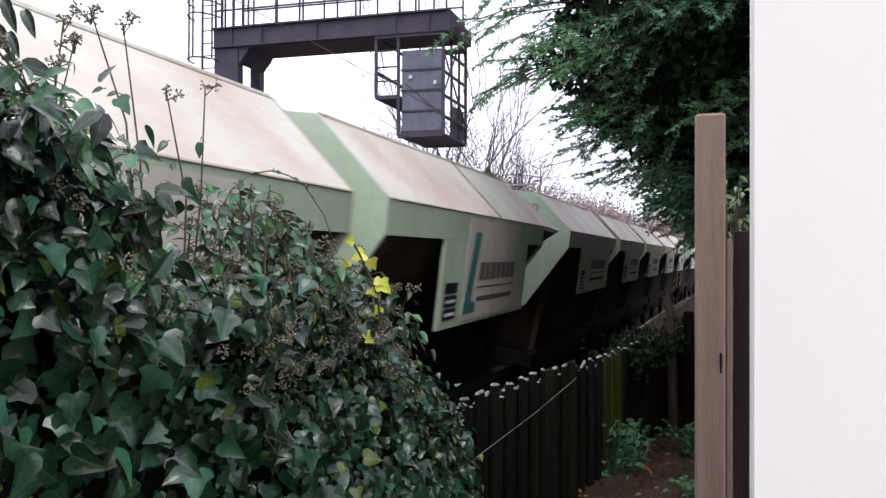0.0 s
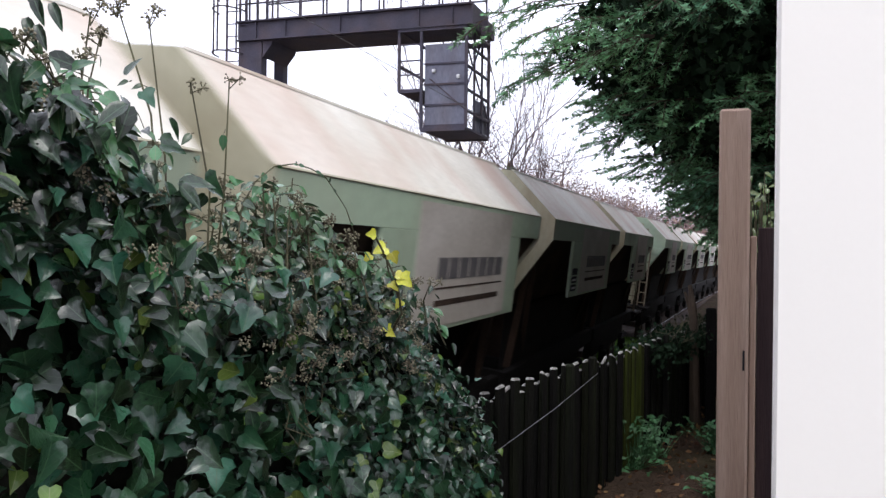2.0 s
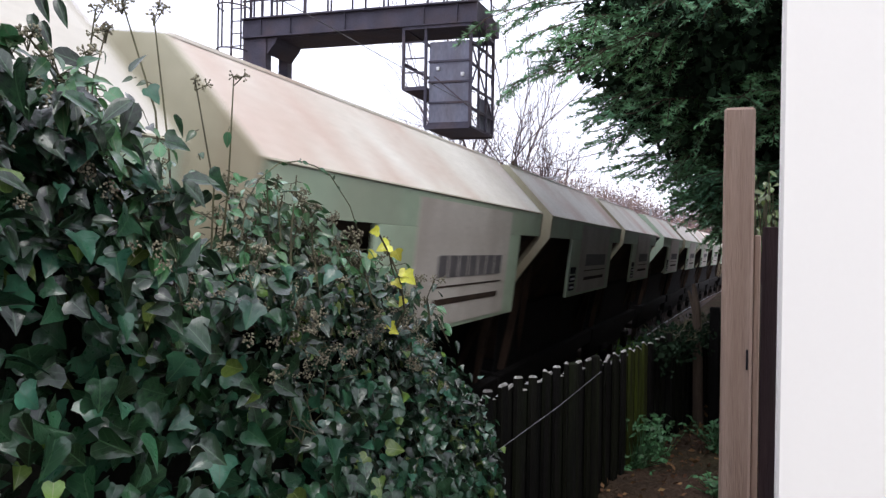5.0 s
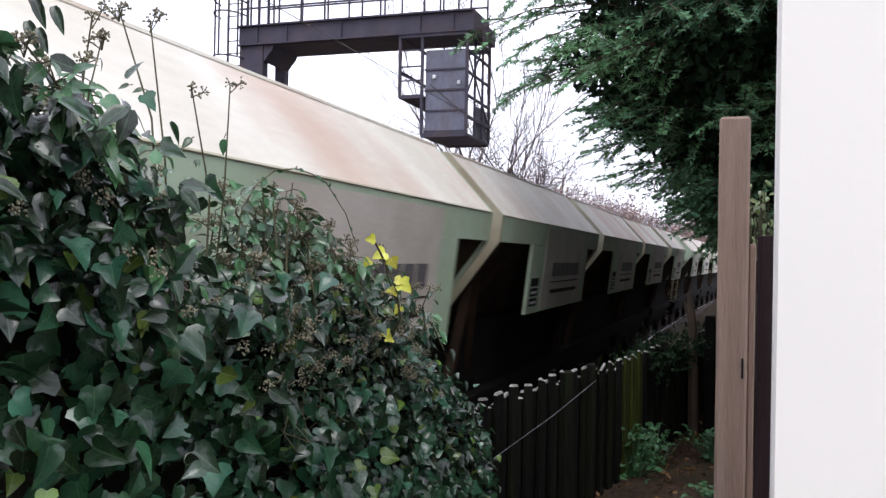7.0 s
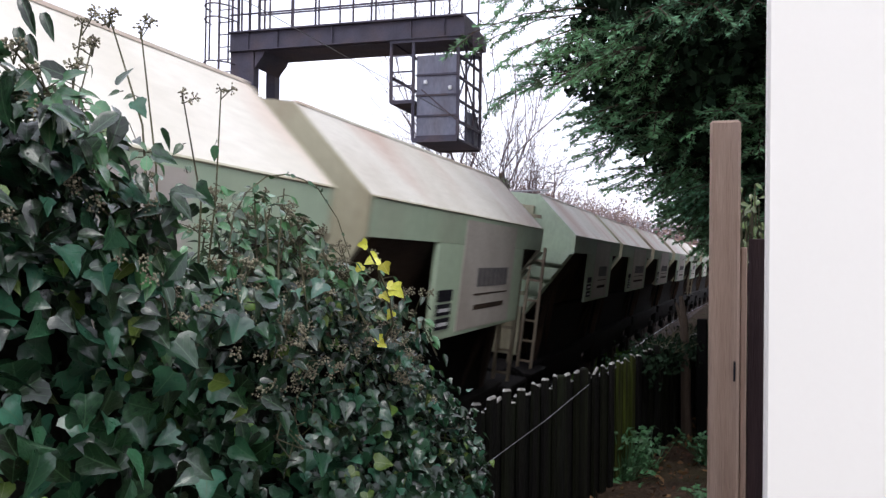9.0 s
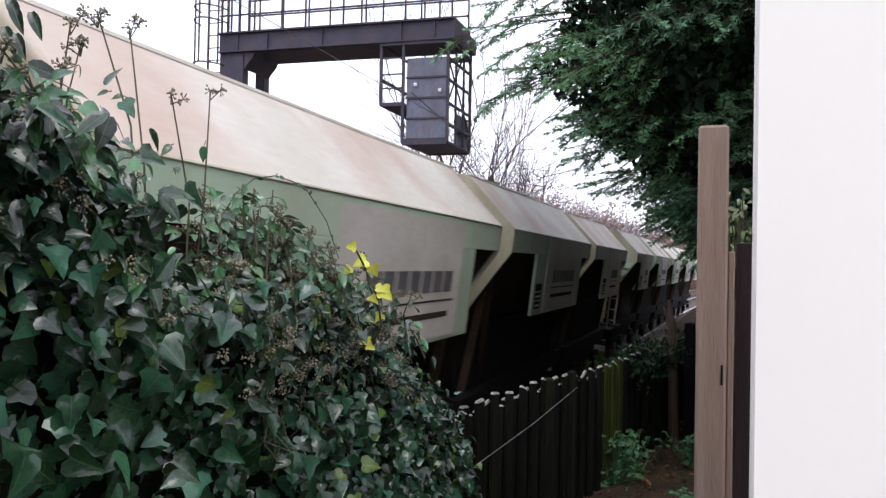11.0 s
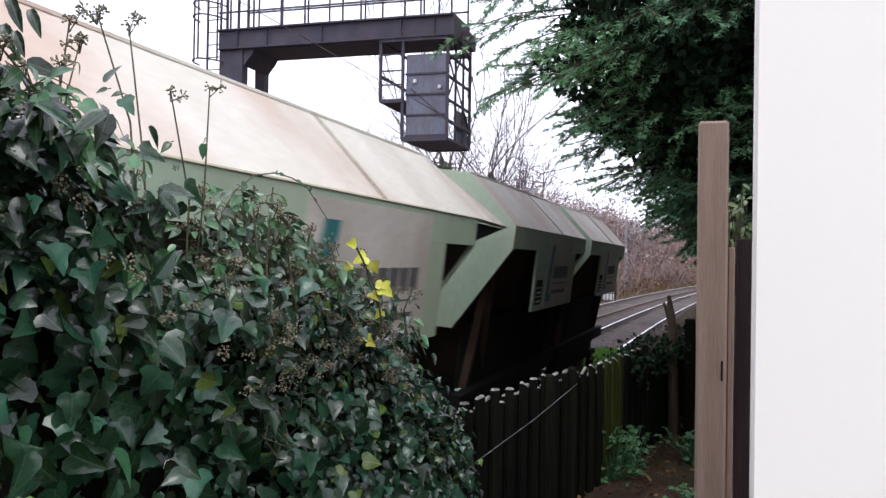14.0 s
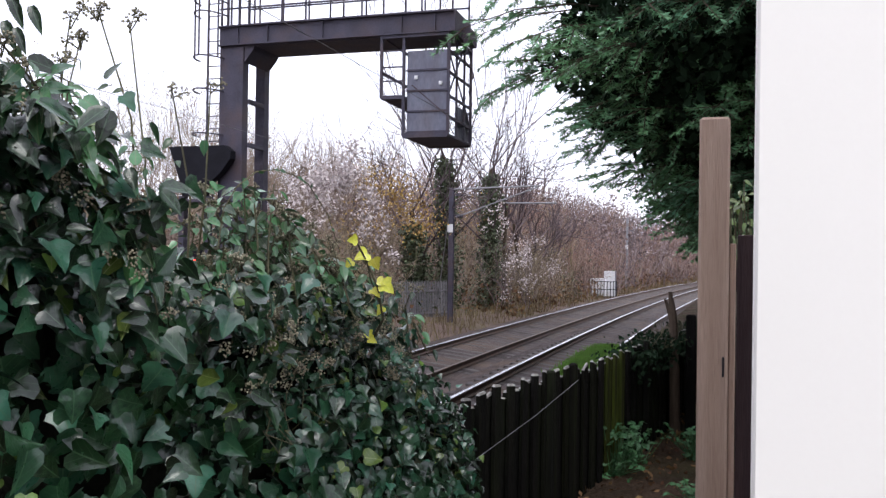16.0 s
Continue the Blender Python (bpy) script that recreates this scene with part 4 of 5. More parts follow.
def build_hedge():
    h = thing("ivy_hedge", Matrix(), "dense dark green ivy with brown flower heads smothering a fence", "hedge")
    rng = random.Random(11)
    nr = np.random.RandomState(5)
    # near-black sheet inside, the hedge's shade put into its colour
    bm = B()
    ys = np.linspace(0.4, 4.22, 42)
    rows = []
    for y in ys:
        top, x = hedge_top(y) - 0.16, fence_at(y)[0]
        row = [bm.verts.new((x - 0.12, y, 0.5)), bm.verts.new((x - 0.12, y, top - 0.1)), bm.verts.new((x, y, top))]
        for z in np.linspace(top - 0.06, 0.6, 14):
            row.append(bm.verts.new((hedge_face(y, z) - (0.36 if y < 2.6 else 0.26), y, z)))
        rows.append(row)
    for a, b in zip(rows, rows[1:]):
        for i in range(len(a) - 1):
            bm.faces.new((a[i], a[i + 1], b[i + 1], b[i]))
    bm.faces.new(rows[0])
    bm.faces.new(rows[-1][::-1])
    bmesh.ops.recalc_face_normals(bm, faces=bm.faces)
    part("woody_core", bm, M["core"], h, "near-black sheet standing in for the hedge's inner shade")
    kinds = {k: [] for k in ("ivy", "heart", "oval", "pale")}
    near = []
    count = 0
    while count < 11500:
        y = rng.uniform(0.5, 4.32)
        top = hedge_top(y)
        z = top - (top - 0.7) * rng.random() ** 1.25
        x = hedge_face(y, z) + (rng.uniform(-0.30, 0.12) if y < 2.6 else rng.uniform(-0.20, 0.08))
        if rng.random() < 0.22:
            x = rng.uniform(fence_at(y)[0] - 0.08, x)
            z = top + rng.gauss(-0.03, 0.05)
        # leaves thinned low down so the near-black core shows as shade
        if z < 2.55 and y < 2.5 and rng.random() < (0.30 + 0.4 * smooth_step(2.1, 1.5, y)) * (1 if z < 2.2 else 0.6):
            continue
        up = (top - z) < 0.35
        size = rng.uniform(0.034, 0.078) * (1.22 - 0.27 * smooth_step(1.5, 3.0, y)) * (0.8 if up and y > 2.2 else 1.0)
        normal = (0.7 + rng.gauss(0, 0.7), -0.45 + rng.gauss(0, 0.7), (0.05 if y < 2.3 and z < 2.45 else 0.8) + rng.gauss(0, 0.5))
        tip = (rng.gauss(0.35, 0.6), rng.gauss(-0.1, 0.75), -0.8 + rng.gauss(0, 0.6))
        r = rng.random()
        m = leaf_matrix((x, y, z), normal, tip, size * (1.08 if r < 0.045 else 1.0), rng)
        kind = "pale" if r < 0.045 else ("oval" if up and r < 0.65 else ("heart" if r < 0.6 else "ivy"))
        count += 1
        if 1.2 < y < 2.6 and x > hedge_face(y, z) + 0.02 and len(near) < 290 and z > 1.4 and rng.random() < 0.8:
            near.append((m, kind))
        else:
            kinds[kind].append(m)
    # flowering sprigs standing out of the top
    segs, heads, tipleaves = [], [], []
    sprigs = [(-1.52, 1.75, 3.23), (-1.50, 1.95, 3.27), (-1.53, 1.80, 3.19), (-1.51, 1.60, 3.08), (-1.47, 2.30, 3.17), (-1.47, 2.10, 3.12), (-1.48, 1.80, 3.26), (-1.46, 1.65, 3.10)]
    for i in range(34):
        y = rng.uniform(1.3, 3.5)
        sprigs.append((fence_at(y)[0] + rng.uniform(0.0, 0.3), y, hedge_top(y) + rng.uniform(0.0, 0.12)))
    for i in range(14):
        y = rng.uniform(2.45, 3.1)
        sprigs.append((fence_at(y)[0] + rng.uniform(-0.05, 0.25), y, hedge_top(y) + rng.uniform(0.05, 0.26)))
    leafy = set(range(8))
    for i in range(40):
        y = rng.uniform(1.15, 1.95)
        leafy.add(len(sprigs))
        sprigs.append((fence_at(y)[0] + rng.uniform(0.0, 0.34), y, hedge_top(y) + rng.uniform(-0.05, 0.10)))
    for i in range(46):
        y = rng.uniform(2.32, 2.95)
        leafy.add(len(sprigs))
        sprigs.append((fence_at(y)[0] + rng.uniform(-0.02, 0.20), y, hedge_top(y) + rng.uniform(0.08, 0.40) * (1 - abs(y - 2.52) * 1.3)))
    for index, (x, y, z) in enumerate(sprigs):
        base = Vector((x + rng.uniform(-0.12, 0.12), y + rng.uniform(-0.12, 0.12), min(z - 0.18, hedge_top(y) - 0.05)))
        tipv = Vector((x, y, z))
        midv = base.lerp(tipv, 0.5) + Vector((rng.gauss(0, 0.025), rng.gauss(0, 0.025), 0.01))
        for a, b, r0, r1 in ((base, midv, 0.0042, 0.0034), (midv, tipv, 0.0034, 0.0024)):
            segs.append((*a, *b, r0, r1))
        for k in range(rng.randint(11, 17) if index in leafy else rng.randint(4, 7)):
            q = base.lerp(tipv, rng.uniform(0.0 if y < 2.2 else 0.25, 0.85 if index < 8 else 1.0 if index in leafy else 0.8))
            d = Vector((rng.gauss(0.3, 0.7), rng.gauss(-0.2, 0.7), rng.uniform(-0.5, 0.5))).normalized()
            e = q + d * rng.uniform(0.02, 0.05)
            segs.append((*q, *e, 0.0018, 0.0012))
            tipleaves.append(leaf_matrix(e, (rng.gauss(0.5, 0.7), rng.gauss(-0.4, 0.7), rng.gauss(0.8, 0.4)), (d.x, d.y, d.z - 0.7), (rng.uniform(0.05, 0.088) if index > 7 else rng.uniform(0.025, 0.048)) if y < 2.2 else rng.uniform(0.036, 0.066), rng))
        for k in range(0 if index in leafy and index > 7 and index % 3 else rng.randint(2, 4)):
            c = tipv + Vector((rng.gauss(0, 0.018), rng.gauss(0, 0.018), rng.gauss(0, 0.012))) if k else tipv
            segs.append((*(tipv - Vector((0, 0, 0.03))), *c, 0.002, 0.0015))
            for j in range(14):
                d = Vector((rng.gauss(0, 1), rng.gauss(0, 1), rng.gauss(0.25, 0.8))).normalized()
                e = c + d * rng.uniform(0.012, 0.02)
                segs.append((*c, *e, 0.0008, 0.0008))
                heads.append((*e, rng.uniform(0.0028, 0.0042)))
    # faded flower heads sunk in the shoulder of the hedge
    for i in range(150):
        y = rng.uniform(1.2, 3.7) if i < 70 else rng.uniform(2.2, 3.4)
        z = hedge_top(y) - rng.uniform(-0.06, 0.30) * (1 if i < 120 else 0.5)
        c = Vector((hedge_face(y, z) + rng.uniform(0.03, 0.11), y, z))
        for j in range(24):
            d = Vector((rng.gauss(0.3, 1), rng.gauss(-0.2, 1), rng.gauss(0.4, 0.8))).normalized()
            heads.append((*(c + d * rng.uniform(0.008, 0.026)), rng.uniform(0.0024, 0.0042)))
    # an arching bare stem and trailing runners on the face
    arch = [(-1.43, 2.29, 2.66), (-1.425, 2.311, 2.787), (-1.415, 2.373, 2.861), (-1.40, 2.46, 2.915), (-1.383, 2.568, 2.934), (-1.37, 2.66, 2.925), (-1.354, 2.742, 2.901), (-1.333, 2.866, 2.798), (-1.31, 2.93, 2.66)]
    for a, b in zip(arch, arch[1:]):
        segs.append((*a, *b, 0.0024, 0.0022))
        for k in range(2):
            q = Vector(a).lerp(Vector(b), rng.random())
            tipleaves.append(leaf_matrix(q, (rng.gauss(0.5, 0.7), -0.6, rng.gauss(0.6, 0.4)), (rng.gauss(0.3, 0.6), 0.2, rng.uniform(-0.8, 0.3)), rng.uniform(0.016, 0.03), rng))
    for i in range(45):
        y = rng.uniform(2.3, 4.1)
        z = rng.uniform(1.3, hedge_top(y))
        q = Vector((hedge_face(y, z) - 0.02, y, z))
        for k in range(5):
            y2, z2 = q.y + rng.gauss(0, 0.05), q.z + rng.uniform(-0.09, 0.05)
            e = Vector((hedge_face(min(max(y2, 0.6), 4.2), z2) + rng.uniform(-0.03, 0.05), y2, z2))
            segs.append((*q, *e, 0.002, 0.0017))
            q = e
    joined("stem_tangle", *sticks(segs, 4), M["stem"], "brown-green ivy stems", "", parent=h)
    bm = B()
    bmesh.ops.create_icosphere(bm, subdivisions=1, radius=1.0)
    bv = np.array([v.co[:] for v in bm.verts])
    bf = [[v.index for v in f.verts] for f in bm.faces]
    bm.free()
    H = np.array(heads)
    V = (bv[None] * H[:, None, 3:4] + H[:, None, :3]).reshape(-1, 3)
    joined("flower_mass", V.tolist(), [tuple(i + k * len(bv) for i in f) for k in range(len(H)) for f in bf], M["umbel"], "brown faded ivy flower heads", "", parent=h)
    leaf_mass("shoot_foliage", "oval", tipleaves, M["shoot"], "mid-green oval leaves on the shoots, top light painted in", "", h)
    leaf_mass("lobed_foliage", "ivy", kinds["ivy"], M["ivy"], "glossy dark lobed ivy leaves", "", h)
    leaf_mass("heart_foliage", "heart", kinds["heart"], M["ivy"], "glossy dark heart-shaped ivy leaves", "", h)
    leaf_mass("oval_foliage", "oval", kinds["oval"], M["ivy"], "glossy dark oval ivy leaves", "", h)
    leaf_mass("pale_foliage", "heart", kinds["pale"], M["paleivy"], "pale yellow-green ivy leaves", "", h)
    datas = {"ivy": leaf_data("ivy", M["ivy"]), "heart": leaf_data("heart", M["ivy"]), "oval": leaf_data("oval", M["ivy"]), "pale": leaf_data("heart", M["paleivy"])}
    for m, kind in near:
        piece("leaf", datas[kind], h, m)
    # the sprig of yellow leaves
    yl = leaf_data("ivy", M["yellow"])
    stem = [(-1.19, 2.79, 2.706), (-1.17, 2.86, 2.622), (-1.135, 2.88, 2.53), (-1.135, 2.93, 2.418), (-1.2, 2.98, 2.33)]
    part("yellow_stem", tube(B(), stem, 0.004, 5), M["stem"], h)
    for x, y, z, s in ((-1.27, 3.0, 2.71, 0.045), (-1.26, 3.08, 2.66, 0.065), (-1.24, 3.08, 2.64, 0.055), (-1.31, 3.05, 2.63, 0.045), (-1.21, 3.1, 2.55, 0.07), (-1.23, 3.1, 2.55, 0.06), (-1.25, 3.1, 2.52, 0.05), (-1.22, 3.15, 2.45, 0.045), (-1.31, 3.2, 2.34, 0.05), (-1.29, 3.18, 2.32, 0.04)):
        piece("yellow_leaf", yl, h, leaf_matrix((x * 0.93, y * 0.93, 2.65 + (z - 2.65) * 0.93), (0.5 + rng.gauss(0, 0.35), -0.8, 0.5 + rng.gauss(0, 0.4)), (rng.choice((-1, 1)) * rng.uniform(0.5, 1.1), rng.gauss(0, 0.3), rng.gauss(-0.25, 0.45)), s * 0.88, rng))
    # a few long drooping leaves hang into view at the top of the hedge
    nl = [leaf_matrix((x, y, z), (0.5, -0.8, 0.3), (0.4, 0.1, -1), s, rng) for x, y, z, s in ((-1.42, 1.45, 3.20, 0.07), (-1.38, 1.47, 3.17, 0.065), (-1.44, 1.46, 3.14, 0.07), (-1.46, 1.5, 3.2, 0.07), (-1.40, 1.45, 3.12, 0.06))]
    leaf_mass("drooping_foliage", "narrow", nl, M["ivy"], "long drooping dark leaves", "", h)


build_hedge()


# ---- the dark conifer over the path ----
def crown_radius(z, table):
    return float(np.interp(z, [a for a, b in table], [b for a, b in table]))


def build_conifer(x, y, table, limbs, seed, label, sprays=15, inner=5000, leaf=0.4):
    rng = np.random.RandomState(seed)
    zlo, zhi = table[0][0], table[-1][0]
    base = ground_z(y, -x)
    t = thing("conifer_tree", Matrix(), label, "tree", "conifers by the path")
    pts = [(x, y, base - 0.2), (x + 0.04, y, 3), (x, y + 0.03, 7), (x, y, zhi)]
    part("trunk", tube(B(), pts, [0.26, 0.2, 0.12, 0.02], 9), M["bark"], t)
    segs, quads = [], []
    unit = lambda v: v / (np.linalg.norm(v, axis=-1, keepdims=True) + 1e-9)
    for i in range(limbs):
        z = zlo + (zhi - zlo) * ((i + rng.rand()) / limbs) ** 1.25 * 0.98
        ph = rng.uniform(0, math.tau)
        R = crown_radius(z, table) * rng.uniform(0.72, 1.06)
        if R < 0.3:
            continue
        o = np.array([x, y, max(base + 0.8, z - 0.12 * R)])
        dr = np.array([math.cos(ph), math.sin(ph), 0])
        side = np.array([-dr[1], dr[0], 0])
        u = np.linspace(0, 1, 7)[:, None]
        path = o + dr * R * u + np.array([0, 0, 1.0]) * (0.34 * R * u - 0.30 * R * u ** 3) + side * 0.12 * np.sin(3 * u + ph)
        for k in range(6):
            segs.append((*path[k], *path[k + 1], 0.03 * (1 - k / 7), 0.03 * (1 - (k + 1) / 7)))
        J = sprays
        u = 0.22 + 0.78 * (np.arange(J) + rng.rand(J)) / J
        k = np.minimum(5, (u * 6).astype(int))
        f = (u * 6 - k)[:, None]
        q = path[k] * (1 - f) + path[k + 1] * f
        sgn = np.where(np.arange(J) % 2, 1.0, -1.0) * rng.uniform(0.2, 0.95, J)
        blen = ((0.34 + 0.5 * (1.15 - u)) * rng.uniform(0.7, 1.2, J))[:, None]
        bd = unit(dr * 0.75 + side * sgn[:, None] + np.array([0, 0, 1.0]) * rng.uniform(-0.6, 0.25, (J, 1)))
        e = q + bd * blen + np.array([0, 0, -0.2]) * blen
        segs.extend(np.hstack([q, e, np.full((J, 1), 0.008), np.full((J, 1), 0.003)]).tolist())
        N = 10
        w = np.linspace(0.1, 1.0, N)[None, :, None, None]
        b0 = q[:, None, None] * (1 - w) + e[:, None, None] * w
        lat = unit(np.cross(bd, [0, 0, 1.0]))[:, None, None]
        sg = np.array([-1.0, 1.0])[None, None, :, None]
        shape = (J, N, 2, 1)
        d = unit(bd[:, None, None] * 0.8 + lat * sg * rng.uniform(0.4, 0.85, shape) + np.array([0, 0, 1.0]) * rng.uniform(-0.5, 0.12, shape))
        ln = rng.uniform(0.09, 0.16, shape) * (1.2 - 0.6 * w)
        nrm = unit(np.cross(d, np.array([0, 0, 0.5]) + rng.normal(size=(J, N, 2, 3))))
        b0 = np.broadcast_to(b0, d.shape)
        mid = b0 + d * ln * 0.5
        quads.append(np.stack([b0, mid + nrm * 0.011, b0 + d * ln, mid - nrm * 0.011], axis=-2).reshape(-1, 4, 3))
        for sub in (-1, 1):
            d2 = d * 0.8 + nrm * sub * 0.65
            s0 = b0 + d * ln * 0.35
            quads.append(np.stack([s0, s0 + d2 * ln * 0.3 + d * 0.010, s0 + d2 * ln * 0.62, s0 + d2 * ln * 0.3 - d * 0.010], axis=-2).reshape(-1, 4, 3))
    joined("limb_tangle", *sticks(segs, 3), M["bark"], "thin dark limbs", "", parent=t)
    V = np.concatenate(quads)
    faces = np.arange(len(V) * 4).reshape(-1, 4).tolist()
    joined("crown", V.reshape(-1, 3).tolist(), faces, M["conifer"], "feathery dark green flat sprays", "", parent=t)
    # near-black flakes paint the shade inside the crown
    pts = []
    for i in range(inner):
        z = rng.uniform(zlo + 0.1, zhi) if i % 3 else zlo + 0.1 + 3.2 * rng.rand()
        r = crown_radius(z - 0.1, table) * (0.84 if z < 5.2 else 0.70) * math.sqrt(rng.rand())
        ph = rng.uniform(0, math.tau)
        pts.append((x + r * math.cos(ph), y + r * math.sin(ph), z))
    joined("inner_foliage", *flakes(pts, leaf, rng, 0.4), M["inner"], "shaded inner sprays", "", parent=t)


MAIN = [(2.95, 0.8), (3.2, 1.2), (3.6, 1.75), (4.2, 2.6), (4.8, 3.35), (5.3, 3.95), (6.0, 3.8), (7.5, 3.1), (9, 2.6), (11, 1.8), (12.5, 0.3)]
SIDE = [(1.0, 1.9), (2.4, 2.5), (5, 2.7), (10, 2.6), (15, 1.9), (19, 0.2)]
build_conifer(0.9, 11.0, MAIN, 560, 3, "tall dark green conifer overhanging the path and track", 15, 60000, 0.13)
# unseen trees added on the right to block sky light from the wagon sides
for k, (tx, ty) in enumerate(((3.2, 6.8), (3.1, 9.2), (3.2, 12.0), (3.0, 15.5), (2.9, 19), (3.1, 23), (3.3, 27), (3.6, 32), (4.0, 38), (4.7, 45))):
    build_conifer(tx, ty, SIDE, 60, 5 + k, "unseen dark green conifer added to shade the wagons", 4, 11000, 0.45)


# ---- scrub and trees on the far bank ----
def grow(segs, p, d, length, radius, depth, rng, spread=0.5, upward=0.25):
    """Branches by repeated forking, appended as sticks."""
    n = 3
    for k in range(n):
        d = d + rng.normal(size=3) * 0.13 + np.array([0, 0, upward * 0.25])
        d /= np.linalg.norm(d)
        e = p + d * length / n
        segs.append((*p, *e, radius * (1 - 0.15 * k), radius * (1 - 0.15 * (k + 1))))
        if depth > 0 and (k > 0 or depth < 3):
            for b in range(2 if k == n - 1 else 1):
                c = d + rng.normal(size=3) * spread
                c[2] += upward
                c /= np.linalg.norm(c)
                grow(segs, e, c, length * rng.uniform(0.5, 0.72), radius * 0.55, depth - 1, rng, spread, upward)
        p = e


def far_point(s, d):
    x, y = line(s, d)
    return np.array([x, y, ground_z(s, d)])


def build_scrub():
    rng = np.random.RandomState(21)
    brown, mauve, fuzz, red = [], [], [], []
    for i in range(560):
        s = 9 + 125 * rng.rand() ** 1.3
        d = 10.6 + 22 * rng.rand() ** 1.7
        if d < 14.5 and 28 < s < 41:
            continue
        p = far_point(s, d)
        tall = rng.uniform(1.5, 2.8) + 0.15 * (d - 10)
        tall *= 0.75 if s < 22 else 1 + 0.4 * smooth_step(48, 60, s)
        out = mauve if rng.rand() < 0.2 + 0.6 * smooth_step(40, 75, s) else brown
        for k in range(5):
            dd = np.array([rng.normal() * 0.35, rng.normal() * 0.35, 1.0])
            grow(out, p + np.array([rng.normal() * 0.4, rng.normal() * 0.4, -0.1]), dd / np.linalg.norm(dd), tall * rng.uniform(0.5, 0.9), 0.013 + 0.00028 * s, 1 if s > 50 else 2, rng, 0.5, 0.3)
        n = int(rng.uniform(200, 380))
        bush = p + np.array([0, 0, tall * 0.75]) + rng.normal(size=(n, 3)) * np.array([0.75, 0.75, tall * 0.33])
        (red if rng.rand() < 0.08 + 0.5 * smooth_step(45, 62, s) else fuzz).extend(bush[bush[:, 2] > p[2]])
    joined("bank_scrub", *sticks(brown), M["twig"], "bare brown winter scrub covering the bank", "scrub")
    joined("bank_thicket", *sticks(mauve), M["mauve"], "bare mauve-brown thicket covering the bank", "scrub")
    joined("withered_scrub", *flakes(fuzz, 0.07, rng), M["haze"], "withered brown leaves clinging to the scrub", "scrub")
    joined("russet_scrub", *flakes(red, 0.09, rng), M["russet"], "russet leaves clinging to the thicket", "scrub")
    # undergrowth
    pts = []
    for i in range(15000):
        s = 9 + 120 * rng.rand() ** 1.2
        d = 10.2 + 14 * rng.rand() ** 1.5
        if d < 14.5 and 28 < s < 41:
            continue
        p = far_point(s, d)
        pts.append(p + np.array([0, 0, rng.rand() ** 2 * 1.4]))
    joined("undergrowth", *flakes(pts, 0.22, rng), M["dead"], "brown dead bramble and bracken leaves", "undergrowth")
    pts = []
    for i in range(60):
        c = far_point(12 + 90 * rng.rand(), 10.8 + 7 * rng.rand()) + np.array([0, 0, rng.uniform(0.2, 2.2)])
        if 28 < c[1] < 41 and c[0] > -14.5:
            continue
        pts.extend(c + rng.normal(size=(130, 3)) * np.array([0.45, 0.45, 0.6]))
    joined("evergreen_scrub", *flakes(pts, 0.14, rng), M["ivytree"], "dull green ivy and bramble clumps on the bank", "scrub")
    pts = []
    for i in range(2400):
        s = 26 + 100 * rng.rand()
        d = 9.7 + 2.2 * rng.rand()
        p = far_point(s, d)
        pts.append((*p, *(p + np.array([rng.normal() * 0.12, rng.normal() * 0.12, rng.uniform(0.2, 0.7)])), 0.018, 0.004))
    joined("dry_grass", *sticks(pts), M["drygrass"], "tufts of dry straw-coloured grass", "grass")
    # old man's beard: cloudy cream seed heads hung over the scrub
    pts = []
    for cx, cy, cz, r, n in ((-10.4, 24, 4.7, 0.9, 1500), (-11.6, 24.5, 5.0, 0.8, 900), (-10.0, 25, 3.7, 0.7, 500), (-12.4, 26, 4.0, 0.8, 400), (-13.5, 26.5, 4.6, 0.7, 300), (-8.6, 40, 3.0, 0.8, 350), (-8.9, 42, 1.9, 0.8, 300), (-9.3, 38, 4.4, 0.6, 200), (-10.4, 50, 3.4, 0.9, 260), (-8.5, 48, 2.2, 0.8, 240), (-12.0, 32, 6.2, 0.7, 180), (-6.5, 92, 3.4, 1.0, 160), (-5.0, 98, 2.6, 1.2, 160)):
        for k in range(9):
            c = np.array([cx, cy, cz]) + rng.normal(size=3) * r * 0.6
            pts.extend(c + rng.normal(size=(n // 9, 3)) * r * 0.2)
    joined("clematis_fluff", *flakes(pts, 0.10, rng), M["fluff"], "cream fluffy seed heads of wild clematis", "clematis")
    pts = []
    for cx, cy, cz, r, n in ((-11.6, 31, 4.9, 1.0, 800), (-10.9, 32, 4.0, 0.9, 500), (-12.3, 30, 5.6, 0.8, 300), (-13.8, 33, 3.6, 1.0, 300), (-12.0, 44, 5.0, 1.4, 260)):
        pts.extend(np.array([cx, cy, cz]) + rng.normal(size=(n, 3)) * r * 0.55)
    joined("amber_foliage", *flakes(pts, 0.11, rng), M["amber"], "last amber leaves on the scrub", "leaves")


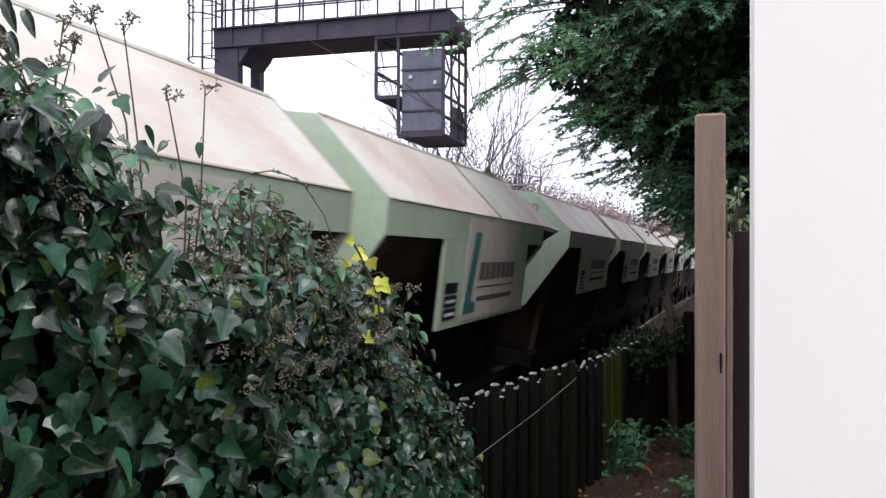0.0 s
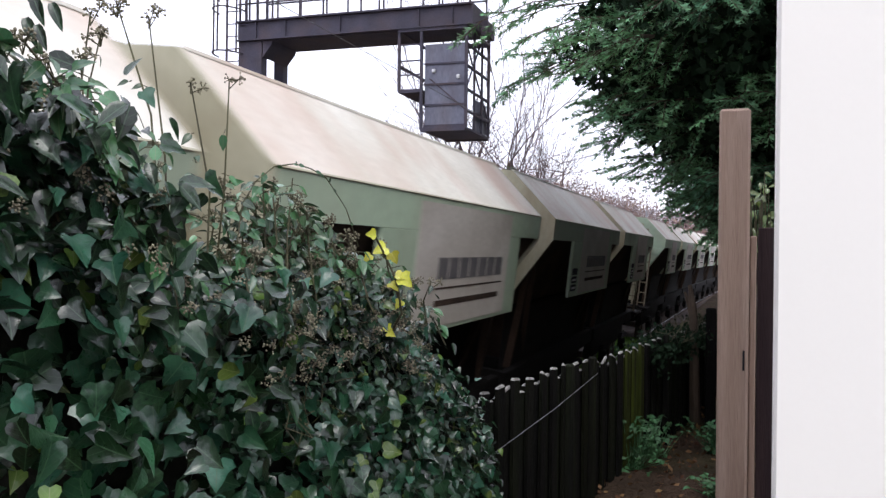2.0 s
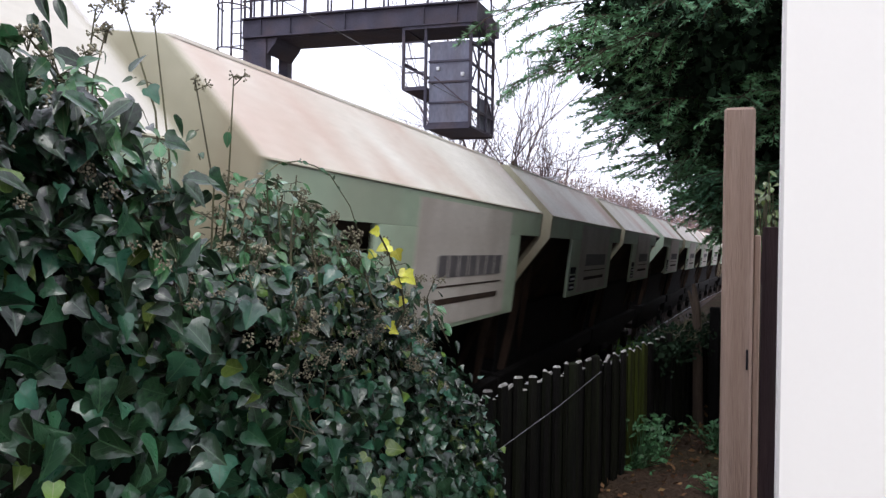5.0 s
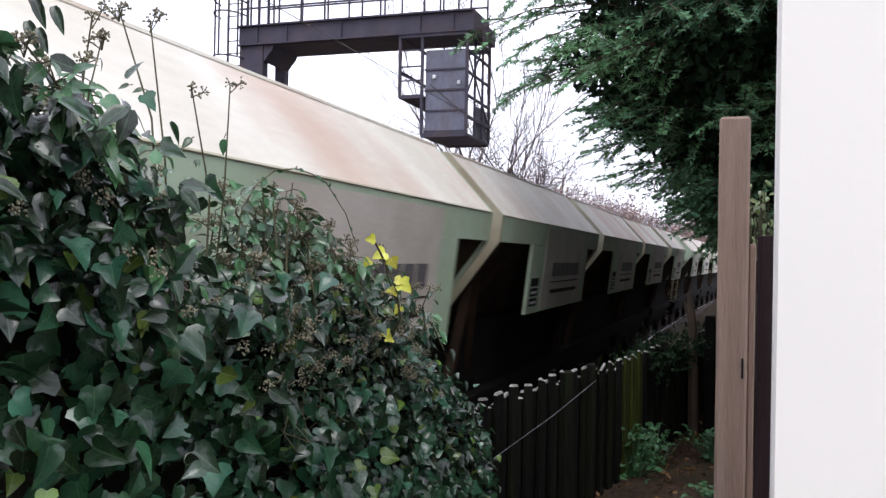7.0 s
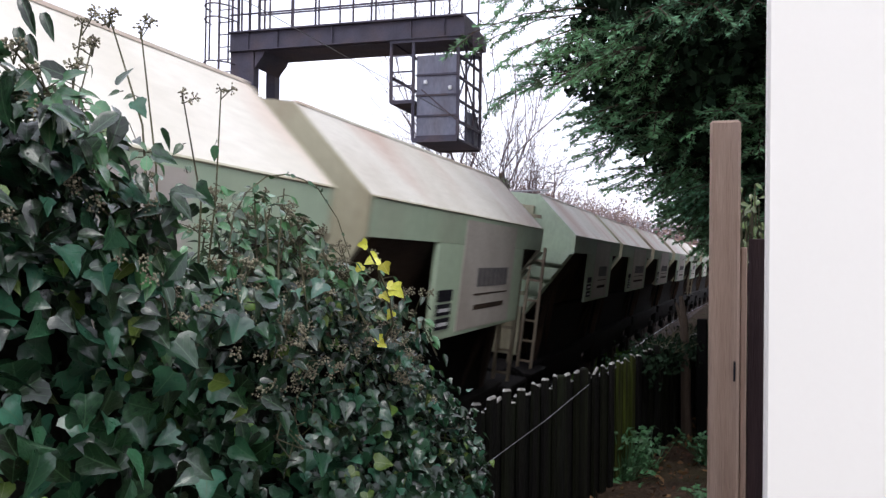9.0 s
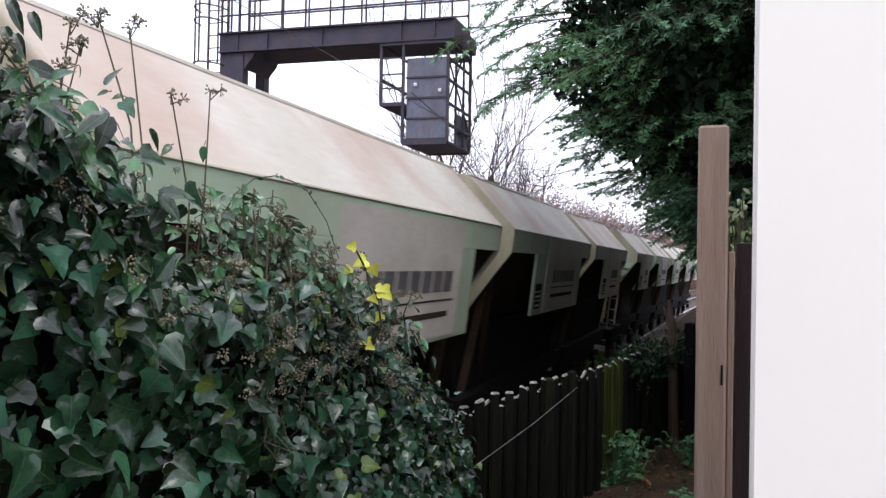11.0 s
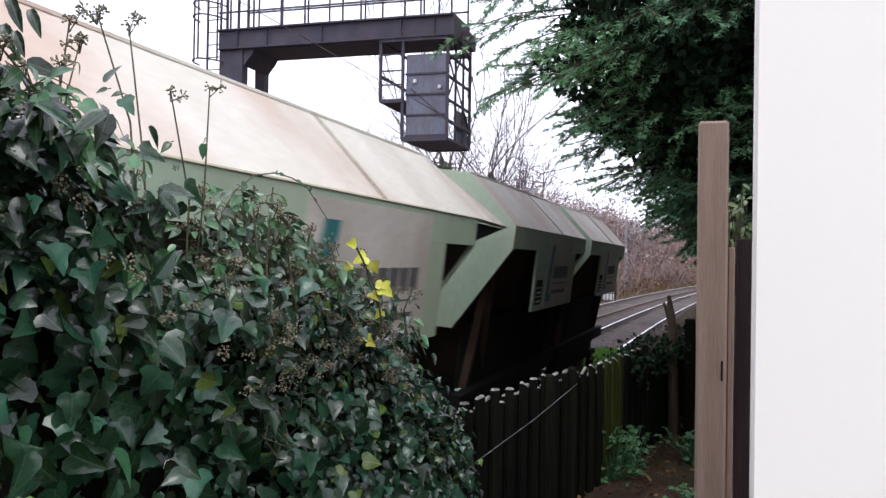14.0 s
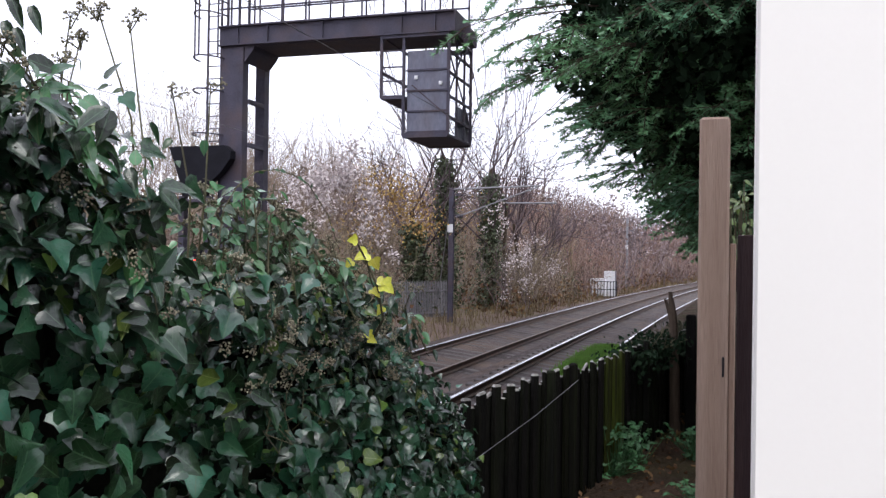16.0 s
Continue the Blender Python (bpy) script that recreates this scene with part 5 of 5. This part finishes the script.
def build_bare_tree(s, d, height, seed, ivy=0.0, depth=4):
    rng = np.random.RandomState(seed)
    p = far_point(s, d)
    t = thing("bare_tree", Matrix(), "tall bare winter tree" + (" with an ivy-clad trunk" if ivy else " with fine twigs"), "tree", "bare trees on the bank")
    top = p + np.array([rng.normal() * 0.4, rng.normal() * 0.4, height * 0.5])
    part("trunk", tube(B(), [tuple(p - np.array([0, 0, 0.2])), tuple((p + top) / 2 + rng.normal(size=3) * 0.08), tuple(top)], [0.17, 0.13, 0.09], 8), M["bark"], t)
    segs = []
    for k in range(9):
        u = 0.35 + 0.65 * k / 8
        q = p * (1 - u) + top * u
        dd = np.array([rng.normal() * 0.6, rng.normal() * 0.6, 0.8])
        grow(segs, q, dd / np.linalg.norm(dd), height * 0.30, 0.055, depth - 1, rng, 0.45, 0.22)
    joined("crown", *sticks(segs), M["darktwig" if height > 5 else "mauve"], "fine bare twigs", "", parent=t)
    if ivy:
        pts = []
        for k in range(5200):
            u = rng.rand() ** 0.8
            q = p * (1 - u * ivy * 1.7) + top * (u * ivy * 1.7)
            pts.append(q + np.array([rng.normal() * 0.32, rng.normal() * 0.32, rng.normal() * 0.15]) * (1.2 - 0.5 * u))
        joined("ivy_cover", *flakes(pts, 0.17, rng, 0.5), M["ivytree"], "dark ivy round the trunk", "", parent=t)


build_scrub()
build_bare_tree(39.0, 12.9, 15.0, 31, 0.58)
build_bare_tree(44.0, 12.25, 15.0, 32, 0.56)
build_bare_tree(37.0, 13.6, 9.5, 33, 0.5)
build_bare_tree(46, 12.0, 11.5, 34)
build_bare_tree(49, 11.6, 9.5, 35)
build_bare_tree(53, 12.5, 7.5, 36)
build_bare_tree(60, 13.0, 6.0, 37)


def build_far_wood():
    rng = np.random.RandomState(61)
    segs, soft = [], []
    for i in range(300):
        s = rng.uniform(75, 230)
        d = 11 + 60 * rng.rand() ** 1.4
        p = far_point(s, d)
        tall = rng.uniform(3.2, 5.4)
        soft.extend(p + np.array([0, 0, tall]) + rng.normal(size=(170, 3)) * np.array([1.6, 1.6, tall * 0.4]))
        for k in range(3):
            dd = np.array([rng.normal() * 0.22, rng.normal() * 0.22, 1.0])
            grow(segs, p + rng.normal(size=3) * 0.5, dd / np.linalg.norm(dd), tall * rng.uniform(0.6, 0.9), 0.07, 2, rng, 0.4, 0.3)
    joined("far_wood", *sticks(segs), M["mauve"], "distant bare mauve-brown woodland on the hillside", "woodland")
    joined("far_leaves", *flakes(soft, 0.28, rng), M["mauve"], "last leaves in the distant woodland", "woodland")


build_far_wood()
for i in range(26):
    rr = random.Random(100 + i)
    build_bare_tree(32 + 4.2 * i, 17 + rr.uniform(0, 9), rr.uniform(3.0, 4.4) - 0.05 * i, 200 + i, 0, 3)


# ---- small growth by the path and on the track ----
# hidden fence, added only to stop low light from the right
def build_shade_fence():
    f = thing("garden_fence", Matrix(), "unseen dark board fence added along the path to block low light", "fence")
    for k in range(70):
        part("board", box(B(), 1.05, 1.075, 3.1 + 0.16 * k, 3.25 + 0.16 * k, 0.5, 2.72), M["board"], f)


build_shade_fence()


def build_small_growth():
    rng = np.random.RandomState(8)
    segs = []
    for i in range(11000):
        s, d = rng.uniform(20.5, 27.5), 3.42 + rng.normal() * 0.2
        p = np.array([*line(s, d), -0.22])
        segs.append((*p, *(p + np.array([rng.normal() * 0.05, rng.normal() * 0.05, rng.uniform(0.08, 0.24)])), 0.016, 0.004))
    joined("track_grass", *sticks(segs), M["moss"], "bright green grass growing by the rail", "grass")
    pts = []
    for i in range(2600):
        x, y = rng.uniform(-0.9, 1.6), rng.uniform(3, 13)
        pts.append((x, y, ground_z(y, -x) + 0.012))
    joined("leaf_litter", *flakes(pts, 0.05, rng, -0.1), M["dead"], "fallen brown leaves on the path", "leaves")
    for cx, cy, r, hgt in ((-0.72, 7.1, 0.20, 0.42), (-0.62, 7.6, 0.18, 0.35), (-0.10, 7.9, 0.18, 0.26), (-0.05, 6.4, 0.12, 0.14)):
        w = thing("weed_clump", Matrix(), "leafy green weeds at the foot of the fence", "plant", "weeds by the path")
        mats, segs = [], []
        rr = random.Random(int(cx * 100 + cy * 10))
        z0 = ground_z(cy, -cx)
        for k in range(75):
            e = (cx + rr.gauss(0, r * 0.6), cy + rr.gauss(0, r * 0.6), z0 + rr.uniform(0.03, hgt))
            segs.append((cx + rr.gauss(0, 0.04), cy + rr.gauss(0, 0.04), z0 - 0.02, *e, 0.004, 0.002))
            for j in range(3):
                mats.append(leaf_matrix(e, (rr.gauss(0, 0.6), rr.gauss(-0.5, 0.5), 1), (rr.gauss(0, 1), rr.gauss(0, 1), -0.2), rr.uniform(0.03, 0.06), rr))
        joined("stalk_tangle", *sticks(segs), M["weed"], "", "", parent=w)
        leaf_mass("foliage", "oval", mats, M["weed"], "soft green leaves", "", w)
    # bramble heaped over the far end of the picket fence
    pts, segs = [], []
    for i in range(3600):
        y = rng.uniform(7.6, 12.5)
        x = fence_at(y)[0] + rng.normal() * 0.14
        pts.append((x, y, 1.875 + 0.03 * math.sin(y * 3) - abs(rng.normal()) * 0.10))
    for i in range(120):
        y = rng.uniform(8.1, 12.3)
        p = np.array([fence_at(y)[0] + rng.normal() * 0.1, y, 1.8])
        segs.append((*p, *(p + np.array([rng.normal() * 0.12, rng.normal() * 0.2, rng.uniform(0.02, 0.22)])), 0.006, 0.003))
    heap = thing("bramble_heap", Matrix(), "bramble heaped over the fence top, its leaves painted shade-dark", "bramble")
    # leaves take the near-black green: shade under the conifer, painted in
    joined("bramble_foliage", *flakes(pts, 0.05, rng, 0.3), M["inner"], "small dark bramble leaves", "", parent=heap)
    joined("cane_tangle", *sticks(segs), M["stem"], "arching bare canes", "", parent=heap)
    # a shrub showing over the garden fence panel
    rr = random.Random(77)
    sh = thing("garden_shrub", Matrix(), "fresh green shrub behind the garden fence panel", "shrub")
    mats, segs = [], []
    for k in range(260):
        e = (rr.uniform(0.06, 0.45), 3.1 + rr.uniform(0, 0.25), rr.uniform(2.55, 2.95))
        segs.append((0.3, 3.25, 1.0, *e, 0.006, 0.002) if k % 6 == 0 else (e[0], e[1], e[2] - 0.1, *e, 0.003, 0.002))
        mats.append(leaf_matrix(e, (rr.gauss(0, 0.5), -0.9, 0.6), (rr.gauss(0, 0.6), rr.gauss(0, 0.4), -0.6), rr.uniform(0.022, 0.04), rr))
    joined("twig_tangle", *sticks(segs), M["stem"], "", "", parent=sh)
    leaf_mass("foliage", "oval", mats, M["paleivy"], "fresh green leaves", "", sh)


build_small_growth()


# ---- movement ----
def motions():
    times = [0, 2, 4, 6, 8, 10, 12, 14, 16]
    for start, wagon in TRAIN:
        walk(wagon, [(t, on_track(start - travelled(t), NEAR)) for t in times])
    steps = [i / 30 for i in range(481)]
    for start, wagon in TRAIN[-3:]:
        for ob in [c for c in wagon.children if c.name.startswith("wheelset")]:
            y, z = ob.location.y, ob.location.z
            walk(ob, [(t, pose(0, y, z, math.degrees(travelled(t) / 0.46) % 360, 0, 0)) for t in steps])


motions()
